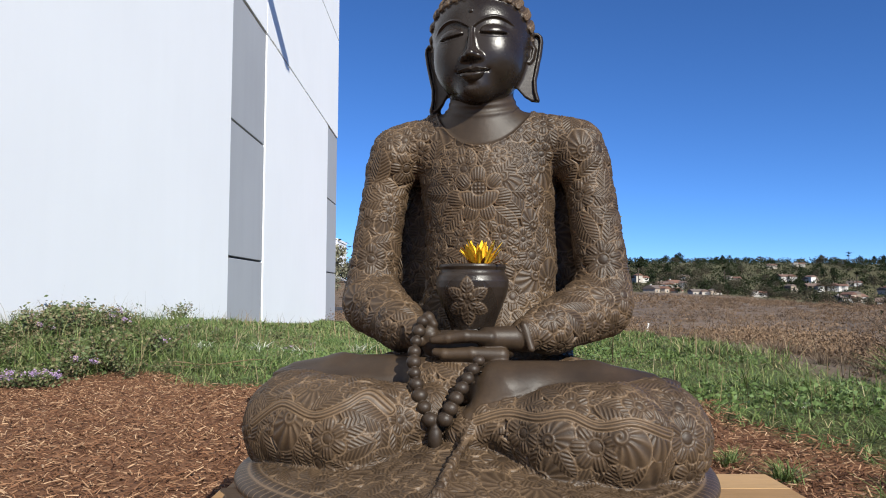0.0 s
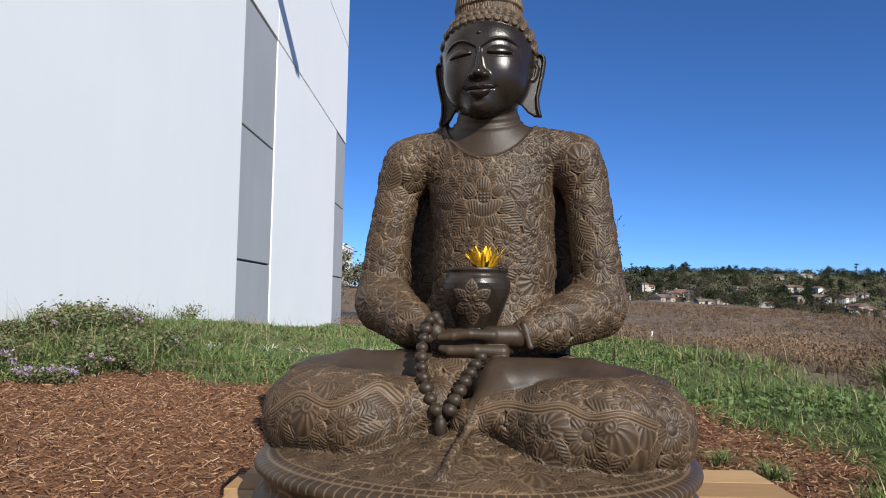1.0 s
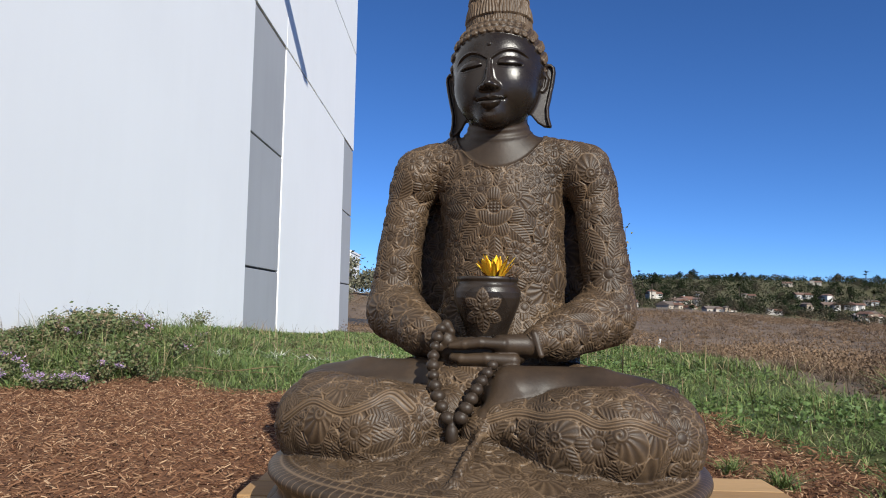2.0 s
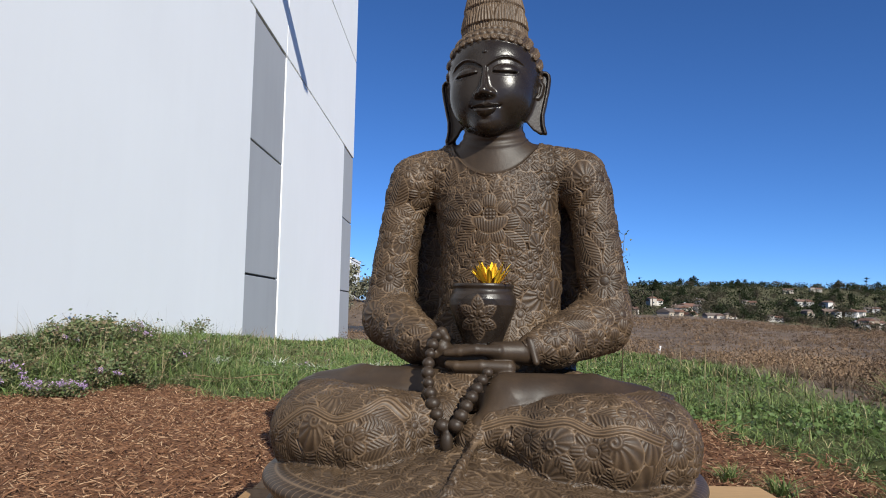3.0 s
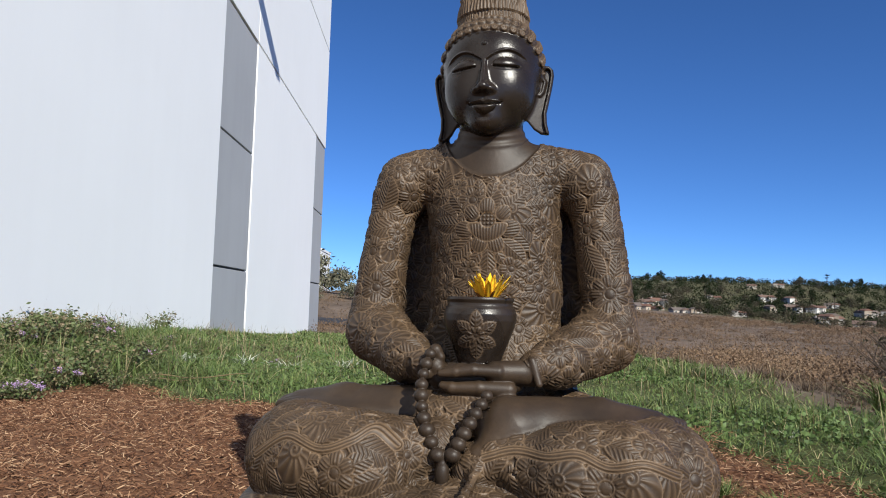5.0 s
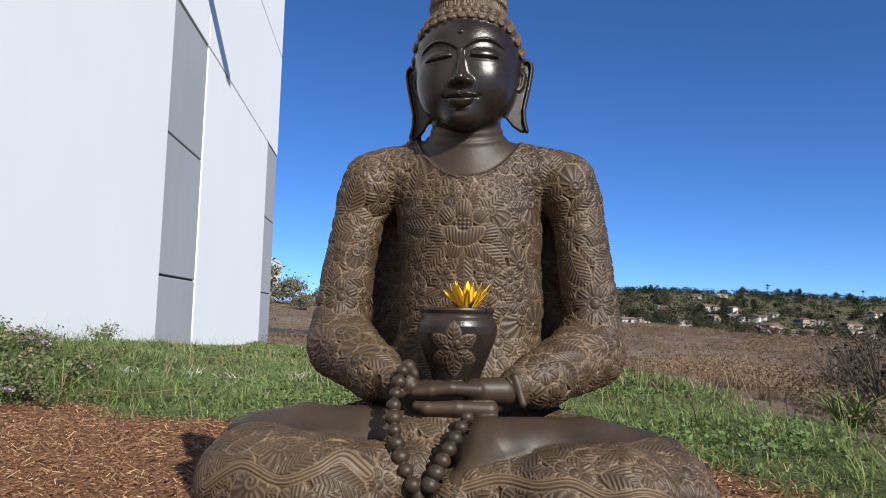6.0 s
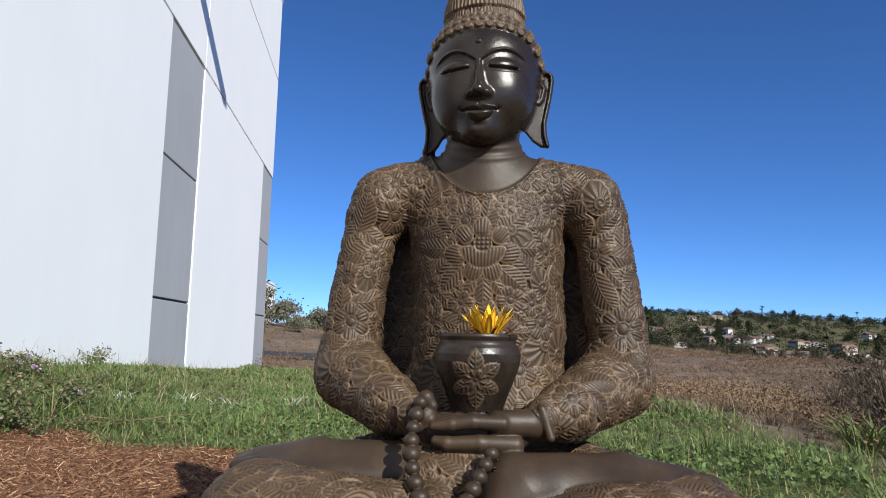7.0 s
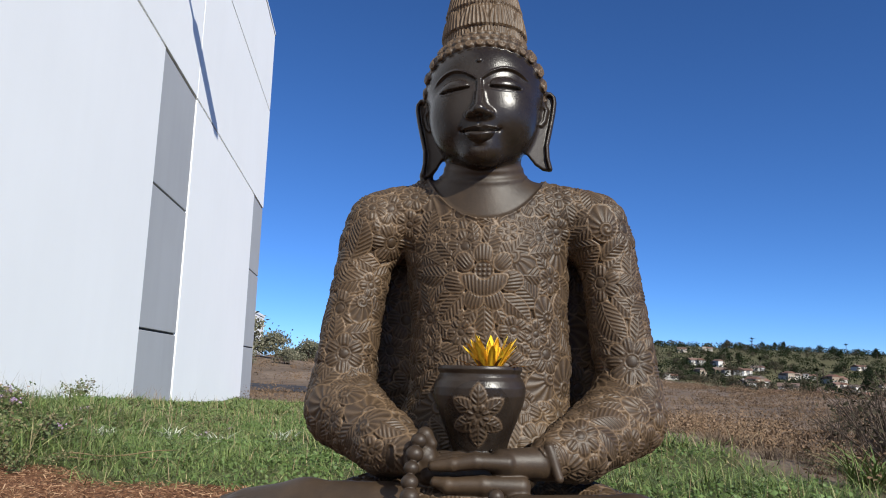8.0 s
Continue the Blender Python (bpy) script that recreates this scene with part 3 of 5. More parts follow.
def split(V, Q, chosen):
    """Each chosen quad into four."""
    A = Q[chosen]
    E = np.sort(np.stack([A, np.roll(A, -1, 1)], -1).reshape(-1, 2), 1)
    key, inv = np.unique(E[:, 0] * len(V) + E[:, 1], return_inverse=True)
    mid = 0.5 * (V[key // len(V)] + V[key % len(V)])
    m = inv.reshape(-1, 4) + len(V)
    c = np.arange(len(A)) + len(V) + len(mid)
    W = np.concatenate([V, mid, V[A].mean(1)])
    new_q = np.concatenate([np.stack([A[:, k], m[:, k], c, m[:, k - 1]], 1) for k in range(4)])
    return W, np.concatenate([Q[~chosen], new_q])


def normals(V, Q):
    n = np.cross(V[Q[:, 2]] - V[Q[:, 0]], V[Q[:, 3]] - V[Q[:, 1]])
    N = np.zeros_like(V)
    for k in range(4):
        for a in range(3):
            N[:, a] += np.bincount(Q[:, k], n[:, a], len(V))
    return N / (np.linalg.norm(N, axis=1)[:, None] + 1e-12)


def settle(V, Q, times=2):
    for _ in range(times):
        N = normals(V, Q)
        V = V - np.clip(solid(V), -0.006, 0.006)[:, None] * N
    return V


def near_line(x, z, pts):
    """Distance of points from a line through pts, in the plane of the front."""
    best = np.full(x.shape, 9.0)
    for (x0, z0), (x1, z1) in zip(pts, pts[1:]):
        dx, dz = x1 - x0, z1 - z0
        t = np.clip(((x - x0) * dx + (z - z0) * dz) / (dx * dx + dz * dz), 0, 1)
        best = np.minimum(best, np.hypot(x - x0 - t * dx, z - z0 - t * dz))
    return best


def bell(v, w):
    return np.exp(-(v / w) ** 2)


def face_relief(x, y, z):
    """Brows, lids, lips and the mark on the brow, raised from the plain head."""
    a = np.abs(x)
    front = step(0.06, -0.01, y)
    s = np.clip((a - 0.010) / 0.125, 0, 1)
    brow = 1.566 + 0.040 * np.sin(np.pi * np.minimum(s * 0.80 + 0.05, 1)) - 0.006 * s
    inside = step(0.003, 0.014, a) * step(0.145, 0.110, a)
    h = inside * (0.0036 * bell(z - brow, 0.0042) - 0.0050 * step(0.002, -0.006, z - brow) * step(-0.050, -0.018, z - brow))
    e = (a - 0.072) / 0.042
    q = np.sqrt(np.clip(e * e + ((z - 1.556) / 0.0215) ** 2, 0, 9))
    h = h + 0.0085 * np.sqrt(np.clip(1 - q * q, 0, 1))
    slit = 1.5415 + 0.0060 * e * e - 0.0010 * e
    on = step(1.12, 0.9, np.abs(e))
    h = h - on * 0.0100 * bell(z - slit + 0.001, 0.0031) + on * 0.0014 * bell(z - slit + 0.0085, 0.0032)
    # the upper lip overhangs, the lower one is full and short
    m = x / 0.055
    line = 1.4145 + 0.0085 * m * m - 0.0022 * bell(x, 0.012)
    w = np.clip(1 - m * m, 0, 1)
    upper = line + 0.0155 * w ** 0.65 - 0.0035 * bell(x, 0.006) + 0.0015 * bell(a - 0.012, 0.008)
    lower = line - 0.0310 * np.clip(1 - (x / 0.039) ** 2, 0, 1) ** 0.55
    u = np.clip((z - line) / (upper - line + 1e-4), -1, 2)
    v = np.clip((line - z) / (line - lower + 1e-4), -1, 2)
    on_u, on_l = (m * m < 1) * (u > 0), (np.abs(x) < 0.039) * (v > 0)
    h = h + on_u * w ** 0.4 * (0.0030 + 0.0100 * u) * step(1.12, 0.92, u)
    h = h + on_l * 0.0205 * np.sqrt(np.clip(1 - (x / 0.041) ** 2, 0, 1)) * np.clip(np.sin(np.pi * np.clip(0.12 + 0.88 * v, 0, 1)), 0, 1) ** 0.6
    h = h - 0.0050 * bell(z - line, 0.0022) * step(1.12, 0.95, np.abs(m)) - 0.0040 * bell(np.hypot(a - 0.053, z - line), 0.0070)
    h = h + 0.0060 * bell(np.hypot(x / 1.35, z - 1.415), 0.034) - 0.0050 * bell(np.hypot(x / 1.9, z - 1.374), 0.008)
    h = h - 0.0024 * bell(x, 0.0048) * step(1.428, 1.436, z) * step(1.460, 1.452, z)
    h = h + 0.0060 * np.sqrt(np.clip(1 - ((x / 0.0095) ** 2 + ((z - 1.626) / 0.0080) ** 2), 0, 1))
    return h * front


V, Q = surface((-0.76, -0.82, 0.0), (0.76, 0.44, 2.09), 0.0092)
V = settle(V, Q, 2)
for level in range(2):
    N = normals(V, Q)
    NF, C = N[Q].mean(1), V[Q].mean(1)
    front_face = (NF[:, 1] < (0.35 if level == 0 else 0.12)) & (C[:, 1] < 0.22) & (C[:, 2] > 0.10) & (NF[:, 2] > -0.85)
    if level == 1:
        front_face &= ~np.isin(solid(C, True)[1], [FEET, NECK])
    V, Q = split(V, Q, front_face)
    V = settle(V, Q, 1)
C = V[Q].mean(1)
V, Q = split(V, Q, (C[:, 2] > 1.345) & (C[:, 2] < 1.66) & (np.abs(C[:, 0]) < 0.135) & (C[:, 1] < -0.01))
V = settle(V, Q, 1)
N = normals(V, Q)
LAB = solid(V, True)[1]
X, Y, Z = V.T
up_front = step(0.40, 0.05, N[:, 1])
neckline = 1.187 + 0.125 * (np.abs(X - 0.012) / 0.165) ** 2.2
bare = (LAB == TORSO) & (Z > neckline) & (Y < 0.12) & (np.abs(X) < 0.17)
carved = ((LAB == TORSO) & ~bare) | (LAB == ARM) | (LAB == LEGS) | (LAB == CLOTH) | ((LAB == PLINTH) & (Z > 0.160))
bowl_front = (LAB == BOWL) & (np.hypot(X - 0.004, (Z - 0.668) * 0.95) < 0.082) & (Y < -0.2)

# carved motifs: across, height, way in degrees, size, kind (petals of a flower, 0 a leaf, -1 a petal, -2 a curl, -3 a cup, -4 seeds)
LOTUS = ((-0.072, 1.008, 170, 0.033, -1), (0.084, 1.015, 10, 0.033, -1), (-0.019, 0.962, 255, 0.03, -1), (0.036, 0.964, 285, 0.03, -1), (0.006, 1.085, 90, 0.029, -1),
    (-0.047, 1.065, 130, 0.027, -1), (0.06, 1.066, 50, 0.027, -1), (0.008, 1.001, 270, 0.062, -3), (0.009, 1.041, 90, 0.025, -4))
CHEST_LEAVES = ((-0.023, 1.145, 100, 0.037, 0), (0.024, 1.152, 80, 0.037, 0), (-0.103, 1.109, 130, 0.05, 0), (-0.136, 1.027, 178, 0.053, 0), (-0.082, 0.942, 225, 0.049,
    0), (0.009, 0.903, 270, 0.047, 0), (0.097, 0.94, 320, 0.052, 0), (0.148, 1.031, 0, 0.048, 0), (0.106, 1.116, 45, 0.048, 0), (-0.031, 0.915, 240, 0.032, 0), (0.052,
    0.916, 300, 0.032, 0))
CHEST_FLOWERS = ((0.073, 1.152, 0, 0.031, 5), (-0.095, 1.154, 0, 0.031, 5), (0.214, 1.164, 20, 0.04, 5), (0.198, 1.023, 0, 0.039, 6), (-0.209, 1.179, 0, 0.04, 6),
    (-0.054, 0.874, 30, 0.037, 6), (0.09, 0.881, 0, 0.04, 5), (-0.141, 0.818, 0, 0.037, 6), (0.18, 0.938, 110, 0.036, -2), (-0.168, 1.125, 180, 0.035, -2), (0.217, 1.278, 0,
    0.043, 6), (-0.198, 1.272, 0, 0.045, 7), (0.155, 0.873, 0, 0.037, 6), (0.216, 0.885, 90, 0.042, 0), (0.171, 1.098, 10, 0.039, 0), (0.224, 0.959, 80, 0.037, 0))
ARM_LEFT = ((-0.377, 0.813, 0, 0.054, 6), (-0.333, 0.939, 250, 0.035, -2), (-0.36, 1.134, 70, 0.065, 0), (-0.411, 1.048, 250, 0.05, 0), (-0.306, 1.005, 0, 0.035, 5),
    (-0.322, 0.877, 10, 0.057, 0), (-0.412, 0.883, 90, 0.044, 0), (-0.337, 0.716, 320, 0.037, -2), (-0.268, 0.659, 30, 0.041, -2), (-0.214, 0.648, 320, 0.051, 0), (-0.256,
    0.576, 0, 0.034, 5), (-0.385, 0.643, 0, 0.04, 6), (-0.316, 1.235, 0, 0.043, 6), (-0.325, 0.791, 330, 0.048, 0), (-0.324, 1.069, 330, 0.045, 0), (-0.378, 0.737, 180,
    0.041, 0))
ARM_RIGHT = ((0.408, 0.808, 0, 0.063, 9), (0.338, 1.193, 100, 0.045, -2), (0.287, 1.204, 190, 0.042, 0), (0.373, 1.118, 40, 0.045, 0), (0.325, 1.022, 0, 0.051, 6), (0.352,
    0.913, 300, 0.063, 0), (0.424, 1.076, 80, 0.049, 0), (0.426, 0.979, 80, 0.039, 0), (0.43, 0.9, 80, 0.042, 0), (0.246, 0.636, 0, 0.048, 7), (0.328, 0.673, 20, 0.059,
    0), (0.41, 0.693, 170, 0.037, -2), (0.28, 1.117, 200, 0.039, 0), (0.322, 0.867, 340, 0.048, 0), (0.329, 0.615, 330, 0.05, 0), (0.347, 1.252, 30, 0.046, 0), (0.388,
    0.597, 0, 0.043, 5))
LEG_LEFT = ((-0.475, 0.326, 240, 0.058, -2), (-0.493, 0.391, 310, 0.048, 0), (-0.358, 0.41, 50, 0.067, 0), (-0.234, 0.38, 345, 0.072, 0), (-0.334, 0.312, 0, 0.055, 6),
    (-0.267, 0.339, 30, 0.048, 0), (-0.252, 0.284, 200, 0.055, 0), (-0.191, 0.316, 270, 0.052, 0), (-0.148, 0.35, 0, 0.042, 5), (-0.443, 0.256, 300, 0.054, 0), (-0.564,
    0.351, 20, 0.049, 0), (-0.548, 0.249, 300, 0.056, 0), (-0.357, 0.445, 60, 0.043, 0), (-0.145, 0.294, 280, 0.043, 0), (-0.592, 0.296, 250, 0.049, 0), (-0.455, 0.44,
    150, 0.041, 0), (-0.278, 0.448, 0, 0.039, 5))
LEG_RIGHT = ((0.447, 0.333, 310, 0.055, -2), (0.176, 0.338, 0, 0.05, 6), (0.082, 0.338, 60, 0.048, 0), (0.266, 0.344, 20, 0.042, -2), (0.365, 0.32, 0, 0.062, 7), (0.418,
    0.412, 320, 0.059, 0), (0.219, 0.285, 250, 0.046, 0), (0.289, 0.278, 300, 0.046, 0), (0.462, 0.252, 250, 0.05, 0), (0.303, 0.423, 0, 0.047, 6), (0.204, 0.414, 330,
    0.041, 0), (0.481, 0.429, 0, 0.044, 5), (0.607, 0.326, 0, 0.063, 8), (0.546, 0.399, 340, 0.062, 0), (0.558, 0.258, 20, 0.052, 0), (0.132, 0.273, 290, 0.041, 0),
    (0.38, 0.246, 290, 0.046, 0))
STEM_RIGHT = ((0.046, 0.351), (0.131, 0.378), (0.216, 0.377), (0.296, 0.391), (0.372, 0.367), (0.462, 0.379), (0.558, 0.337))
STEM_LEFT = ((-0.607, 0.317), (-0.501, 0.382), (-0.387, 0.362), (-0.297, 0.392), (-0.242, 0.418), (-0.178, 0.369))
rng = np.random.default_rng(7)
centres = []
F1 = np.full(len(V), 9.0)
RID, DOME, EDGE = np.zeros(len(V)), np.zeros(len(V)), np.zeros(len(V))
todo = np.nonzero((carved | bowl_front) & (N[:, 1] < 0.5))[0]
PT, NT, LT = V[todo], N[todo], LAB[todo]
cell = np.floor(PT / 0.12).astype(int) + 50
key = (cell[:, 0] * 100 + cell[:, 1]) * 100 + cell[:, 2]
order = np.argsort(key)
skey = key[order]


def comb(v):
    return np.clip(0.5 + 0.5 * np.cos(math.tau * v), 0, 1) ** 1.5


def carve(p, nrm, way, size, kind, bowed=0.0, under=1.0):
    """Ridges and swelling of one motif, where it lies uppermost."""
    u = way - nrm * (way @ nrm)
    u = u / (np.linalg.norm(u) + 1e-9)
    w = np.cross(nrm, u)
    c0 = np.floor(p / 0.12).astype(int) + 50
    rows = [((c0[0] + i) * 100 + c0[1] + j) * 100 + c0[2] for i in (-1, 0, 1) for j in (-1, 0, 1)]
    k = np.concatenate([order[np.searchsorted(skey, q - 1):np.searchsorted(skey, q + 1, "right")] for q in rows])
    d = PT[k] - p
    ok = (np.abs(d) < 1.7 * size).all(1) & (NT[k] @ nrm > 0.1)
    k, d = k[ok], d[ok]
    if not len(k):
        return
    a, b, c = d @ u, d @ w, d @ nrm
    r = np.sqrt(a * a + b * b + 0.4 * c * c)
    th = np.arctan2(b, a)
    if kind > 0:
        off = ((th * kind / math.tau) % 1 - 0.5) * math.tau / kind
        pet = np.cos(off * kind / 2)
        reach = size * (0.68 + 0.32 * np.clip(pet, 0, 1) ** 0.5)
        m = r / reach
        edge = (m - 1) * reach
        rid = 0.85 * comb(r * np.sin(off) / 0.0102) * step(0.33, 0.43, m) * step(-0.0025, -0.0065, edge)
        gap = r * np.abs(np.sin(math.pi / kind - np.abs(off)))
        rid = np.maximum(rid * step(0.001, 0.004, gap), bell(gap, 0.0017) * (m > 0.3))
        rid = np.maximum(rid, bell(r - 0.29 * size, 0.0022))
        dome = 0.0082 * np.clip(pet, 0, 1) ** 0.5 * step(0.22, 0.5, m) * step(1.03, 0.78, m) + 0.0070 * np.sqrt(np.clip(1 - (r / (0.23 * size)) ** 2, 0, 1))
    elif kind == 0:
        wide = 0.56 * size
        cc = (size * size - wide * wide) / (2 * wide)
        bend = b - bowed * (a * a / size - 0.4 * size)
        m = (np.sqrt(a * a + (np.abs(bend) + cc) ** 2 + 0.3 * c * c) - cc) / wide
        edge = (m - 1) * wide
        rid = 0.95 * comb((a - 0.95 * np.abs(bend)) / 0.0135) * step(0.0015, 0.0045, np.abs(bend)) * step(-0.002, -0.005, edge)
        rid = np.maximum(rid, 0.8 * bell(bend, 0.0020) * step(1.0, 0.9, m))
        dome = 0.0092 * np.clip(1 - m, 0, 1) ** 0.45
    elif kind == -1:
        m = np.sqrt((a / size) ** 2 + (b / (0.84 * size)) ** 2)
        edge = (m - 1) * size
        rid = 0.85 * comb(b * (1.15 - 0.2 * a / size) / 0.0102) * step(-0.003, -0.007, edge) * step(-0.8, -0.3, a / size)
        dome = 0.0105 * np.clip(1 - m * m, 0, 1) ** 0.5
    elif kind == -2:
        m = np.sqrt((a / (1.15 * size)) ** 2 + (b / (0.85 * size)) ** 2)
        edge = (m - 1) * size
        a2, b2 = a + 0.45 * size, b + 0.10 * size
        r2, th2 = np.hypot(a2, b2), np.arctan2(b2, a2)
        inner = step(0.44, 0.36, r2 / size)
        rid = np.maximum(0.9 * comb(th2 * 2.2 + 8.0 * r2) * (1 - inner) * step(-0.002, -0.006, edge), comb(r2 / 0.0150 - th2 / math.tau) * inner)
        dome = 0.0090 * np.clip(1 - m, 0, 1) ** 0.4 + 0.003 * inner
    elif kind == -3:
        high = a + 0.35 * b * b / size
        m = np.sqrt((b / size) ** 2 + (high / (0.46 * size)) ** 2)
        edge = (m - 1) * 0.46 * size
        rid = 0.85 * comb(b * (1 + 0.2 * a / size) / 0.0095) * step(-0.002, -0.006, edge)
        dome = 0.0110 * np.clip(1 - m * m, 0, 1) ** 0.5
    else:
        m = r / size
        edge = (m - 1) * size
        rid = comb(a / 0.0125) * comb(b / 0.0125) * step(-0.001, -0.004, edge)
        dome = 0.003 * np.clip(1 - m, 0, 1) ** 0.5 + 0.003 * rid
    line = bell(edge + 0.0012, 0.0027)
    rid = rid * (m < 1) * (1 - line)
    dome = np.where(m > 1, -0.0026 * step(0.98, 1.12, m), 0.62 * dome + 0.003 * (1 - under))
    g = todo[k]
    m = np.where(m < 1, under * (0.7 + 0.3 * m), m)
    win = m < F1[g]
    RID[g[win]], DOME[g[win]], EDGE[g[win]] = rid[win], dome[win], line[win]
    F1[g] = np.where(win, m, F1[g])
    if kind > 0 or kind == -2:
        centres.append(p)


def nearest(x, z, labels):
    k = np.isin(LT, labels) & (NT[:, 1] < 0.1) & (np.abs(PT[:, 0] - x) < 0.03) & (np.abs(PT[:, 2] - z) < 0.03)
    k = np.nonzero(k)[0] if k.any() else np.nonzero(np.isin(LT, labels))[0]
    i = k[np.argmin((PT[k, 0] - x) ** 2 + (PT[k, 2] - z) ** 2 + 0.02 * PT[k, 1])]
    return PT[i], NT[i]


def heading(turn):
    return np.array([math.cos(radians(turn)), 0.02, math.sin(radians(turn))])


for rows, labels in ((LOTUS, [TORSO]), (CHEST_LEAVES, [TORSO]), (CHEST_FLOWERS, [TORSO]), (ARM_LEFT, [ARM]), (ARM_RIGHT, [ARM]), (LEG_LEFT, [LEGS]), (LEG_RIGHT, [LEGS])):
    for x, z, turn, size, kind in rows:
        under = {-4: 0.30, -3: 0.36, -1: 0.45}.get(kind, 0.60 if kind else rng.uniform(0.7, 1.0))
        carve(*nearest(x, z, labels), heading(turn), size * (1.10 if kind else 1.12), kind, 0.0 if labels == [TORSO] else 0.16 * rng.choice([-1, 1]), under)
for i in range(6):
    turn = 90 + 60 * i
    out = 0.036
    p, nn = nearest(0.004 + out * math.cos(radians(turn)), 0.668 + 1.1 * out * math.sin(radians(turn)), [BOWL])
    carve(p, nn, heading(turn), 0.036, 0)
carve(*nearest(0.004, 0.668, [BOWL]), heading(90), 0.030, 8, 0.0, 0.5)
# flowers first, then leaves that turn away from them, ever smaller, until the ground between is filled
for size, limit, kinds_here, most in ((0.056, 1.75, (5, 6, 7), 2500), (0.058, 1.42, (0, 0, 0, 0, 6, -2), 5000), (0.046, 1.36, (0, 0, 0, 0, 0, 0, 5), 7000), (0.031, 1.20, (0,), 9000)):
    pool = todo[carved[todo] & (F1[todo] > limit)]
    rng.shuffle(pool)
    for i in pool[:most]:
        if F1[i] > limit:
            near_c = min(centres, key=lambda q: (q - V[i]) @ (q - V[i]))
            carve(V[i], N[i], V[i] - near_c + 0.35 * size * rng.normal(size=3), size * rng.uniform(0.9, 1.15), int(rng.choice(kinds_here)), rng.uniform(-0.25, 0.25), rng.uniform(0.75, 1.0))
RID[F1 > 2.5], DOME[F1 > 2.5], EDGE[F1 > 2.5] = 0, 0, 0

# winding stems along the legs, and the hem's row of blocks round the plinth
for line in (STEM_LEFT, STEM_RIGHT):
    pts = []
    for i in range(len(line) - 1):
        p0, p1, p2, p3 = (np.array(line[min(max(j, 0), len(line) - 1)]) for j in (i - 1, i, i + 1, i + 2))
        for t in np.linspace(0, 1, 8, endpoint=False):
            pts.append(0.5 * (2 * p1 + (p2 - p0) * t + (2 * p0 - 5 * p1 + 4 * p2 - p3) * t * t + (3 * p1 - p0 - 3 * p2 + p3) * t ** 3))
    dd = near_line(X, Z, pts)
    on = (LAB == LEGS) & (N[:, 1] < 0.1) & (dd < 0.0125)
    RID[on] = 0
    EDGE[on] = np.maximum(bell(dd[on] - 0.0040, 0.0022), bell(dd[on] - 0.0110, 0.0020))
    DOME[on] = 0.005 * step(0.012, 0.006, dd[on])
band = np.isin(LAB, [PLINTH, CLOTH]) & (Z > 0.155) & (Z < 0.225) & (N[:, 1] < 0.5)
kx, ky = (X - RIM_X) / RIM_A, (Y - RIM_Y) / RIM_B
rim = rim_of(X, Y)
row = band & (rim > 0.895)
along = np.arctan2(ky, kx) * 0.68 / 0.030
blocks = np.maximum(step(0.38, 0.47, np.abs((along + 0.5 * (rim > 0.938)) % 1 - 0.5)), np.maximum(bell(rim - 0.898, 0.006), bell(rim - 0.938, 0.006)))
RID[row], EDGE[row], DOME[row] = 0, blocks[row], 0.003 * (1 - blocks[row])
flank = (LAB == PLINTH) & (Z <= 0.160)
petal = np.abs(np.sin(np.arctan2(ky, kx) * 13))
arch = bell(Z - 0.055 - 0.085 * petal ** 0.6, 0.006)
RID[flank], EDGE[flank] = 0, arch[flank]
DOME[flank] = 0.005 * step(-0.01, 0.01, 0.05 + 0.085 * petal[flank] ** 0.6 - Z[flank])

DOME[bowl_front & (F1 > 1.08)] = 0.002
RID[bowl_front & (F1 > 1.12)] = 0
EDGE[bowl_front & (F1 > 1.12)] = 0
H = np.zeros(len(V))
shaped = carved | bowl_front | flank
H[shaped] = (DOME + 0.0030 * RID + 0.0030 * EDGE)[shaped] * np.where(flank, 1.0, up_front)[shaped] - 0.002
on = LAB == HEAD
H[on] += face_relief(*head_frame(V[on]).T)
hem = np.abs(Z - neckline)
H += np.where(((LAB == TORSO) | (LAB == NECK)) & (np.abs(X) < 0.19) & (Y < 0.1), 0.004 * bell(hem, 0.007), 0)
on = (LAB == NECK)
H[on] += 0.0035 * (bell(Z[on] - 1.300 - 0.9 * X[on] ** 2 - 0.25 * Y[on], 0.008) + bell(Z[on] - 1.330 - 0.9 * X[on] ** 2 - 0.25 * Y[on], 0.008))
# rows of curls over the hair, strands up the topknot, in the head's own frame
VH = head_frame(V)
on = np.nonzero(LAB == HAIR)[0]
best = np.full(len(on), 9.0)
for rrow in range(5):
    for i in range(32):
        g = math.tau * (i + 0.5 * (rrow % 2)) / 32
        rho = 0.88
        for _ in range(3):
            cx, cy = 0.181 * rho * math.cos(g), 0.085 + 0.184 * rho * math.sin(g)
            cz = 1.688 - 1.25 * min(cx * cx, 0.03) - 0.85 * min(max(cy + 0.02, 0), 0.16) + 0.027 * rrow
            rho = math.sqrt(max(0.05, 1 - ((cz - 1.60) / 0.178) ** 2))
        cx, cy = 0.181 * rho * math.cos(g), 0.085 + 0.184 * rho * math.sin(g)
        best = np.minimum(best, np.sqrt((VH[on, 0] - cx) ** 2 + (VH[on, 1] - cy) ** 2 + (VH[on, 2] - cz) ** 2))
H[on] += 0.009 * np.sqrt(np.clip(1 - (best / 0.0165) ** 2, 0, 1)) - 0.003 + 0.0014 * np.cos(best / 0.0045 * math.pi)
RID[on] = 0.30 * step(0.019, 0.006, best) + 0.35 * np.clip(np.cos(best / 0.0045 * math.pi), 0, 1)
